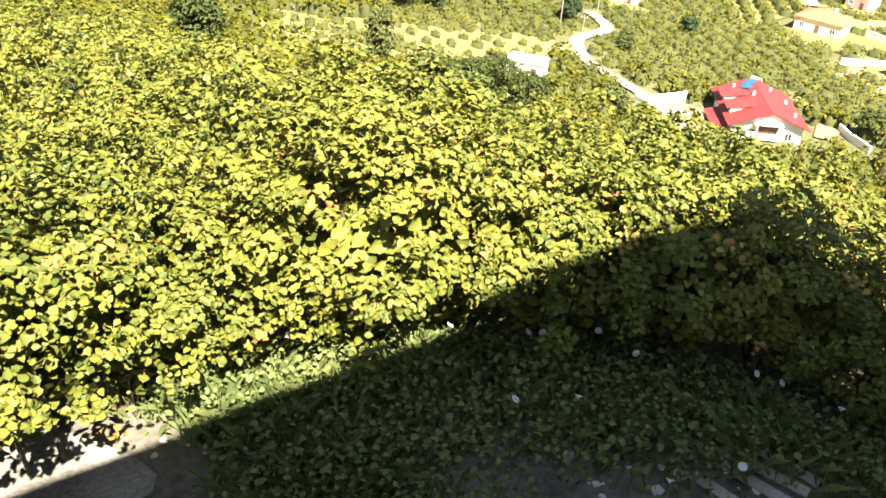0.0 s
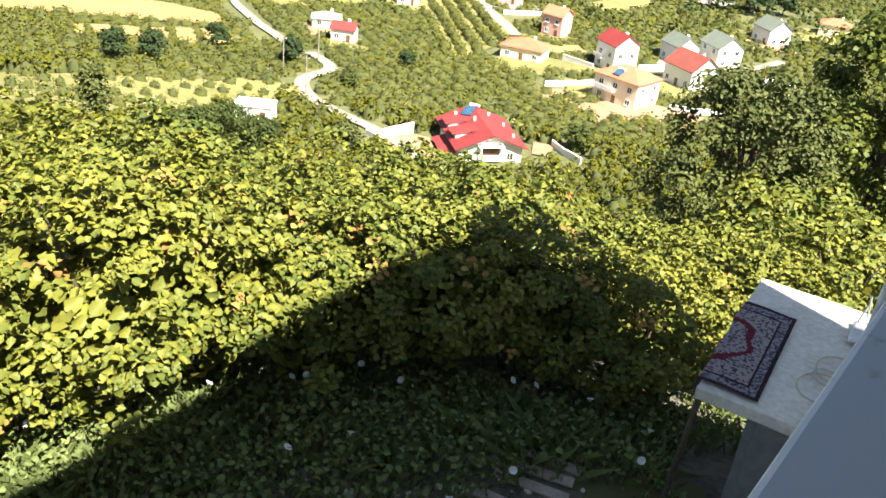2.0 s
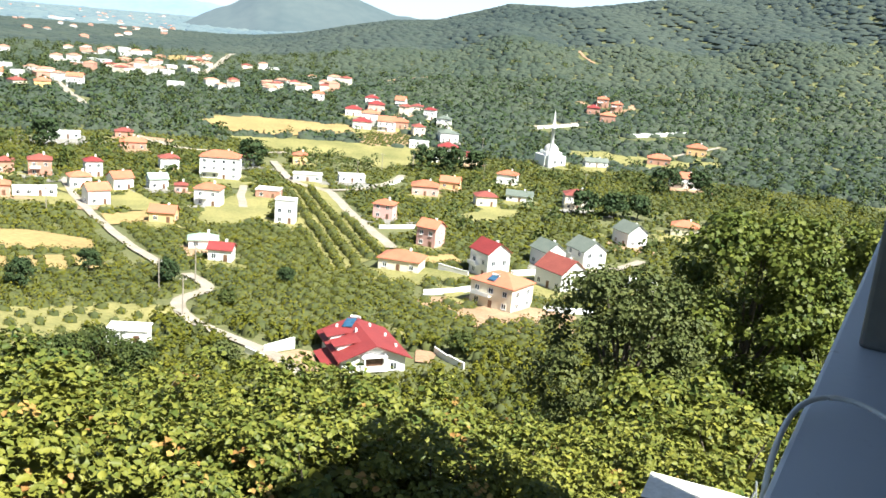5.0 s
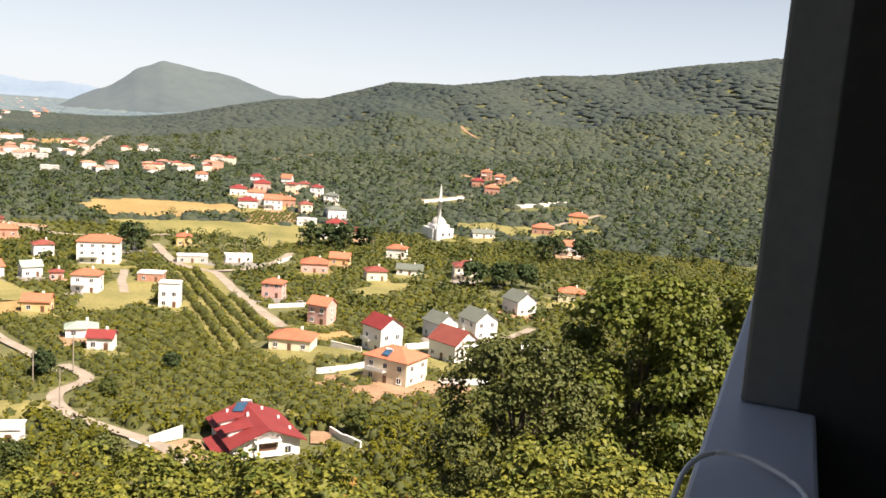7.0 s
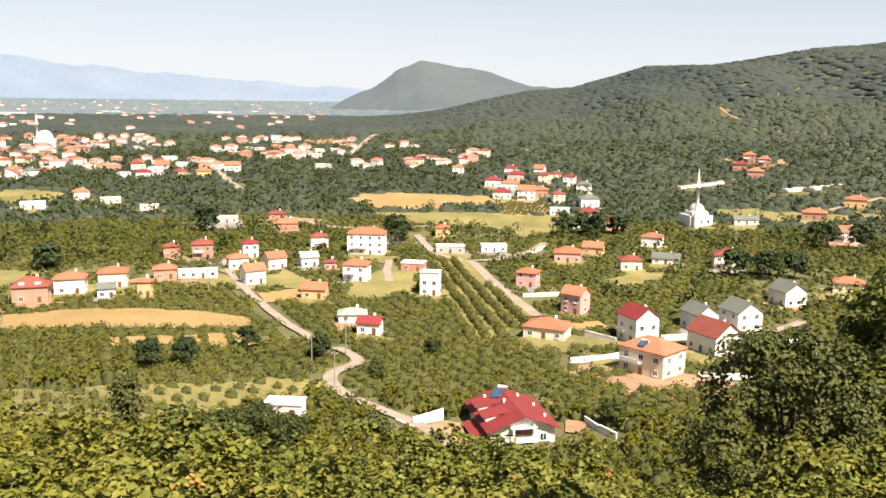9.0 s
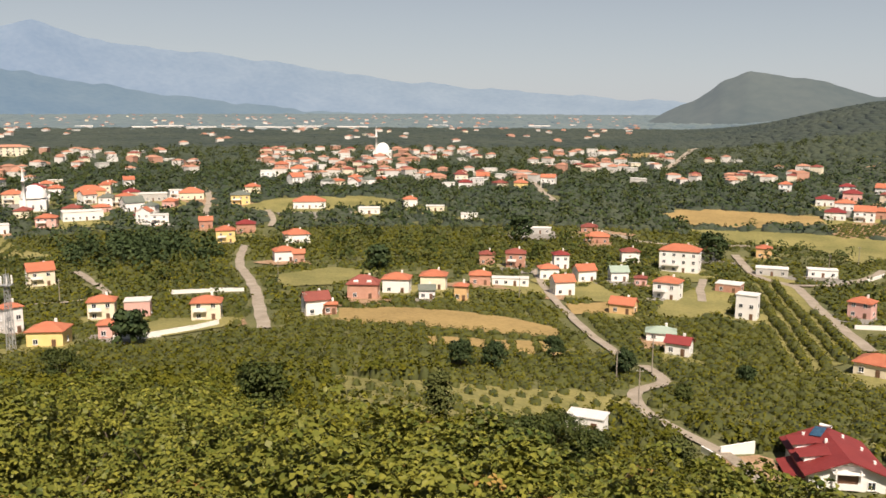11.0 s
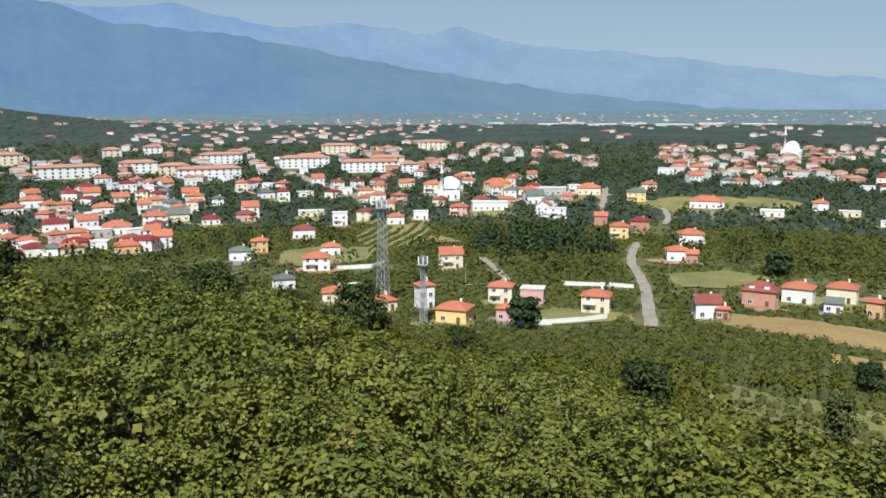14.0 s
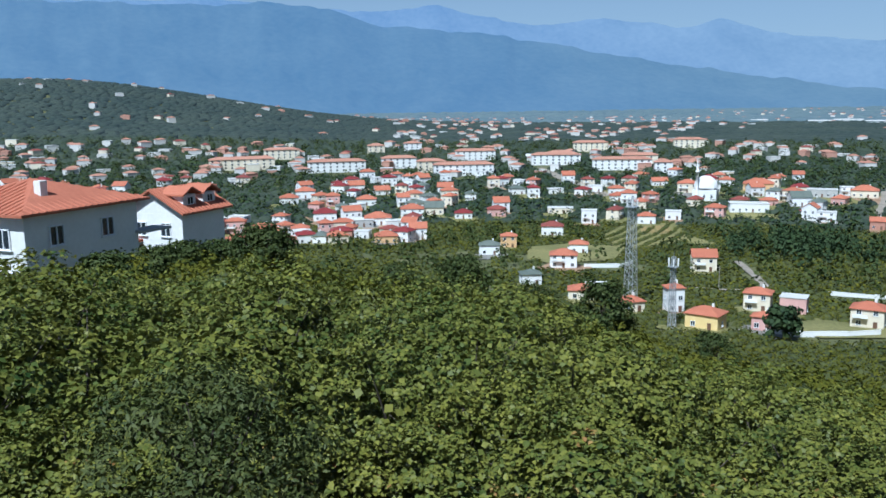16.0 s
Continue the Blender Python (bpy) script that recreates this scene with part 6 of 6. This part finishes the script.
    # these groves share the plain's painted haze glow
    x, y = jittered(1740, 4200, -100, 4, 46.0, 0.8)
    k = free(x, y, 10.0)
    x, y = x[k], y[k]
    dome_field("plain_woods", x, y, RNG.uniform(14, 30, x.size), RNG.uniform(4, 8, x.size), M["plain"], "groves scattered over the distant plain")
    # a dark grove beside the village street
    a, r = np.radians(RNG.normal(-40.5, 2.3, 75)), RNG.normal(388, 24, 75)
    x, y = r * np.sin(a), r * np.cos(a)
    k = free(x, y, 1.0)
    x, y = x[k], y[k]
    blob_field("dark_grove", x, y, RNG.uniform(2.6, 4.0, x.size), RNG.uniform(8, 12, x.size), M["conifer"], "dark grove of tall trees by the street", 60, 0.4)


valley_plants()


def tree(x, y, height, radius, mat, leaf, n, label, name="tree", trunk=0.16, base=0.25, z=None, clumps=70, spread=0.55, group="trees on the slope", aspect=0.85):
    """A tree: tapered trunk, limbs towards its boughs, and a crown of leaves with gaps."""
    g = float(ground(x, y)) if z is None else z
    top = empty(name, pose(x, y, g), label, "tree", group)
    p, nrm, c = crown_points(n, clumps, spread, height, radius, height * base)
    link("crown", leaf_cloud("crown", p, nrm, leaf * RNG.uniform(0.6, 1.3, n), mat, leaf > 0.1 and n < 20000 and radius < 4, aspect), top)
    runs = [([(0, 0, -0.4), (0.05, 0.03, height * 0.3), (0.0, 0.1, height * 0.62), (0.05, 0, height * 0.9)], [trunk * 1.25, trunk, trunk * 0.6, 0.02])]
    for k in range(min(18, clumps)):
        e = c[k]
        z0 = max(height * 0.18, min(e[2] * 0.6, height * 0.7))
        runs.append(([(0, 0.03, z0), tuple(np.array([e[0] * 0.5, e[1] * 0.5, (z0 + e[2]) / 2 + 0.1])), tuple(e)], [trunk * 0.4, trunk * 0.25, 0.012]))
    link("trunk", tubes_mesh("trunk", runs, M["bark"], 7), top)


# big trees round the house and on the slope
_t = at_az(23.0, 24)
tree(*_t, 8.7, 2.7, M["grey_leaf"], 0.115, 17000, "broad grey-green tree with small dull leaves", clumps=110, spread=0.55)
_t = at_az(30.5, 27)
tree(*_t, 11.8, 3.4, M["chestnut"], 0.17, 21000, "sweet chestnut tree with long yellow-green leaves", clumps=190, spread=0.6, base=0.08)
_t = at_az(36.5, 30)
tree(*_t, 13.0, 3.4, M["chestnut"], 0.18, 17000, "sweet chestnut tree with long yellow-green leaves", clumps=170, spread=0.62, base=0.08)
_t = at_az(27.0, 20)
tree(*_t, 5.2, 2.4, M["hazel"], 0.16, 8000, "tall leafy hazel rising behind the shed", clumps=70, spread=0.5)
_t = at_az(-79.5, 9.8)
tree(*_t, 3.9, 1.7, M["grey_leaf"], 0.085, 9500, "upright grey-green shrub with narrow leaves and bare lower twigs", name="shrub", base=0.2, clumps=150, trunk=0.05, spread=0.30, aspect=0.42)
for _az, _r, _h, _w in ((-12.6, 108, 8.5, 4.6), (-15.0, 104, 7.5, 4.0), (-10.4, 112, 6.5, 3.2)):
    _t = at_az(_az, _r)
    tree(*_t, _h, _w, M["broad"], 0.34, 5200, "dark spreading tree on the orchard slope", base=0.1, spread=1.1)
for _x, _y, _h, _w, _m in ((-39.3, 103.0, 8.0, 1.7, "grey_leaf"), (-10.0, 126.0, 5.0, 2.4, "grey_leaf"), (-57.0, 161.7, 6.0, 3.0, "conifer"), (-52.0, 169.6, 6.0, 3.0, "conifer"), (-44.7, 192.0, 5.5, 2.8, "conifer"), (-27.0, 186.0, 6, 2.2, "conifer"), (31.0, 150.0, 4.2, 2.6, "broad"), (-13.5, 172.0, 3.2, 1.6, "broad"), (-2.0, 196.0, 4, 2, "conifer")):
    tree(_x, _y, _h, _w, M[_m], 0.38, 1900, "tree standing alone among the hazel orchards", base=0.1, spread=0.8)
for _az, _r, _h, _w in ((-52.5, 66, 6.0, 2.6), (-33.0, 62, 6.5, 2.4), (-62, 74, 6.5, 3.0), (-75, 70, 6.0, 3.0), (-77.5, 72, 4.6, 2.6), (-79.8, 66, 4.2, 2.4), (-82.0, 58, 3.8, 2.2), (-84.5, 52, 3.4, 2.0), (-45, 118, 8, 3.6), (-57, 120, 9, 4.0), (-66, 104, 8, 4.0)):
    _t = at_az(_az, _r)
    tree(*_t, _h, _w, M["broad"], 0.24, 4200, "dark leafy tree rising over the orchard", base=0.15, spread=0.8)
for _az, _r, _h, _w in ((8, 415, 12, 6), (9.2, 420, 11, 6), (10.2, 412, 12, 6), (11.5, 425, 10, 5), (-3.2, 385, 12, 7), (19, 330, 10, 6), (21, 335, 10, 6), (22.5, 340, 9, 5), (24, 420, 12, 8), (26, 430, 11, 7), (-15.5, 425, 13, 7), (-25, 330, 9, 5), (-41, 215, 8, 4)):
    _t = at_az(_az, _r)
    tree(*_t, _h, _w, M["conifer"], 1.3, 900, "tall dark tree beside the village houses", base=0.1, spread=1.6, group="village trees")


def yard():
    """Weeds, grass, flowers and rubble of the yard under the balcony."""
    n = 26000
    az = RNG.uniform(-100, 45, n)
    lim = hedge_start(az) + 0.6
    r = np.sqrt(RNG.uniform(4.0 ** 2, lim ** 2))
    x, y = r * np.sin(np.radians(az)), r * np.cos(np.radians(az))
    keep = np.array([noise.noise(Vector((a * 0.55, b * 0.55, 3.0))) for a, b in zip(x, y)])
    path = ((x + 5.2) / 2.2) ** 2 + ((y - 4.6) / 1.6) ** 2
    rub = ((x - 2.2) / 1.1) ** 2 + ((y - 6.8) / 0.9) ** 2
    k = (keep > -0.22 - 0.25 * RNG.rand(n)) & (path > RNG.uniform(0.5, 1.1, n)) & (rub > RNG.uniform(0.5, 1.2, n)) & free(x, y, -1.0)
    x, y, keep = x[k], y[k], keep[k]
    g = ground(x, y)
    n = len(x)
    h = (0.16 + 0.34 * np.clip(keep + 0.35, 0, 1)) * RNG.uniform(0.6, 1.5, n)
    lean = RNG.normal(size=(n, 2)) * 0.45
    a = RNG.rand(n) * 6.28
    w = RNG.uniform(0.005, 0.012, n)
    dx, dy = np.cos(a) * w, np.sin(a) * w
    b0 = np.stack([x - dx, y - dy, g - 0.02], 1)
    b1 = np.stack([x + dx, y + dy, g - 0.02], 1)
    m1 = np.stack([x + dx * 0.7 + lean[:, 0] * h * 0.35, y + dy * 0.7 + lean[:, 1] * h * 0.35, g + h * 0.62], 1)
    t = np.stack([x + lean[:, 0] * h, y + lean[:, 1] * h, g + h], 1)
    vs = np.stack([b0, b1, m1, t], 1).reshape(-1, 3)
    f = np.arange(4 * n).reshape(n, 4)
    link("grass", quick_mesh("grass", vs, f, M["grassblade"]), label="tall uneven grass and weeds in the yard", category="grass", kind="stuff")
    # leafy weeds
    q = RNG.randint(n, size=20000)
    off = RNG.normal(size=(20000, 3)) * np.array([0.10, 0.10, 0.0])
    p = np.stack([x[q], y[q], g[q]], 1) + off
    p[:, 2] += RNG.uniform(0.04, 0.45, 20000)
    nr = RNG.normal(size=(20000, 3)) * 0.5 + np.array([0, 0, 1.0])
    link("weeds", leaf_cloud("weeds", p, nr, RNG.uniform(0.04, 0.095, 20000), M["grassblade"], True), label="low leafy weeds among the grass", category="weeds", kind="stuff")
    # white bindweed flowers on thin stalks
    vs, fs = [(0, 0, 0.0)], []
    for i in range(10):
        t = i * math.tau / 10
        vs.append((0.02 * math.cos(t), 0.02 * math.sin(t), 0.03))
        vs.append((0.05 * math.cos(t), 0.05 * math.sin(t), 0.045 + 0.006 * (i % 2)))
    for i in range(10):
        j = (i + 1) % 10
        fs += [(0, 1 + 2 * i, 1 + 2 * j), (1 + 2 * i, 2 + 2 * i, 2 + 2 * j, 1 + 2 * j)]
    bloom = mesh_of("bloom", vs, fs, M["petal"], True)
    stalk = tubes_mesh("stalk", [([(0, 0, -0.45), (0.01, 0, -0.2), (0, 0, 0)], [0.004, 0.004, 0.003])], M["grassblade"], 4)
    spots = [(-1.05, 8.8), (-1.25, 8.7), (-1.0, 9.1), (-1.07, 7.2), (-3.1, 7.7), (-3.9, 7.4), (-3.4, 7.5), (-0.4, 9.3), (1.6, 9.3), (1.9, 9.2), (0.15, 8.9), (2.6, 8.9), (3.2, 8.2), (-0.4, 7.5), (-5.6, 7.0), (-4.7, 8.6), (-2.2, 8.4), (0.7, 6.6), (1.4, 7.1), (2.9, 7.4)]
    for px, py in spots:
        top = empty("bindweed_flower", pose(px, py, float(ground(px, py)) + 0.45, RNG.uniform(15, 50), RNG.uniform(-25, 25), RNG.uniform(0, 360)), "white trumpet-shaped bindweed flower among weeds", "flower", "bindweed flowers")
        link("bloom", bloom, top)
        link("stalk", stalk, top, pose(0, 0, 0, -20))
    # planks and rubble
    for px, py, ln, tn in ((1.72, 7.6, 1.0, -20), (1.95, 7.8, 0.8, -25), (2.1, 8.1, 0.7, -30), (1.68, 7.35, 0.9, -24), (1.55, 6.95, 1.3, -28), (2.2, 6.7, 1.1, -22)):
        me = bpy.data.meshes.new("plank")
        b = box_bm(ln, 0.15, 0.03, (0, 0, 0), 0.006)
        b.to_mesh(me)
        b.free()
        me.materials.append(M["plank"])
        link("plank", me, None, pose(px, py, float(ground(px, py)) + 0.02, 2, 0, tn), "weathered grey plank lying in the weeds", "plank", "old planks")
    for _ in range(110):
        u = RNG.rand()
        cx, cy, sp = ((-5.2, 4.9, 1.3), (2.0, 6.9, 0.8), (-0.2, 6.6, 1.2))[0 if u < 0.5 else 1 if u < 0.75 else 2]
        px, py = cx + RNG.normal() * sp, cy + RNG.normal() * sp * 0.6
        if math.hypot(px, py) < 4.5:
            continue
        key = "stone" + str(RNG.randint(5))
        if key not in _shared:
            bm = bmesh.new()
            bmesh.ops.create_icosphere(bm, subdivisions=1, radius=0.05)
            for v in bm.verts:
                v.co *= RNG.uniform(0.7, 1.3)
                v.co.z *= 0.6
            me = bpy.data.meshes.new("stone")
            bm.to_mesh(me)
            bm.free()
            me.materials.append(M["stone"])
            _shared[key] = me
        s = RNG.uniform(0.4, 1.5)
        link("stone", _shared[key], None, pose(px, py, float(ground(px, py)) + 0.01, 0, 0, RNG.uniform(0, 360)) @ Matrix.Diagonal((s, s, s, 1)), "small pale piece of rubble on the soil", "stone", "rubble")
    # pale gravel at the yard's edge
    for cx, cy, sx, sy in ((-5.9, 4.7, 1.5, 0.9), (2.1, 6.5, 1.0, 0.5)):
        ring = [(cx, cy)] + [(cx + sx * k * math.cos(t) * (1 + 0.2 * math.sin(3 * t)), cy + sy * k * math.sin(t) * (1 + 0.25 * math.cos(2 * t))) for k in (0.5, 1.0) for t in [i * math.tau / 24 for i in range(24)]]
        vs = [(px, py, float(ground(px, py)) + 0.035 + 0.012 * noise.noise(Vector((px * 2, py * 2, 0)))) for px, py in ring]
        fs = [(0, 1 + i, 1 + (i + 1) % 24) for i in range(24)] + [(1 + i, 25 + i, 25 + (i + 1) % 24, 1 + (i + 1) % 24) for i in range(24)]
        link("ground", mesh_of("ground", vs, fs, M["gravel"], True), label="patch of pale gravel and rubble in the yard", category="ground", kind="structure")
    # bare yard soil
    vs, fs = [], []
    na, nr_ = 60, 14
    for i in range(nr_):
        for j in range(na):
            a2 = -104 + 152 * j / (na - 1)
            rr = 2.6 + (float(hedge_start(a2)) + 2.5 - 2.6) * i / (nr_ - 1)
            px, py = at_az(a2, rr)
            vs.append((px, py, float(ground(px, py)) + 0.012 + 0.02 * noise.noise(Vector((px, py, 0)))))
    for i in range(nr_ - 1):
        for j in range(na - 1):
            fs.append((i * na + j, (i + 1) * na + j, (i + 1) * na + j + 1, i * na + j + 1))
    link("ground", mesh_of("ground", vs, fs, M["yard"], True), label="trodden bare soil and gravel of the yard", category="ground", kind="structure")


yard()
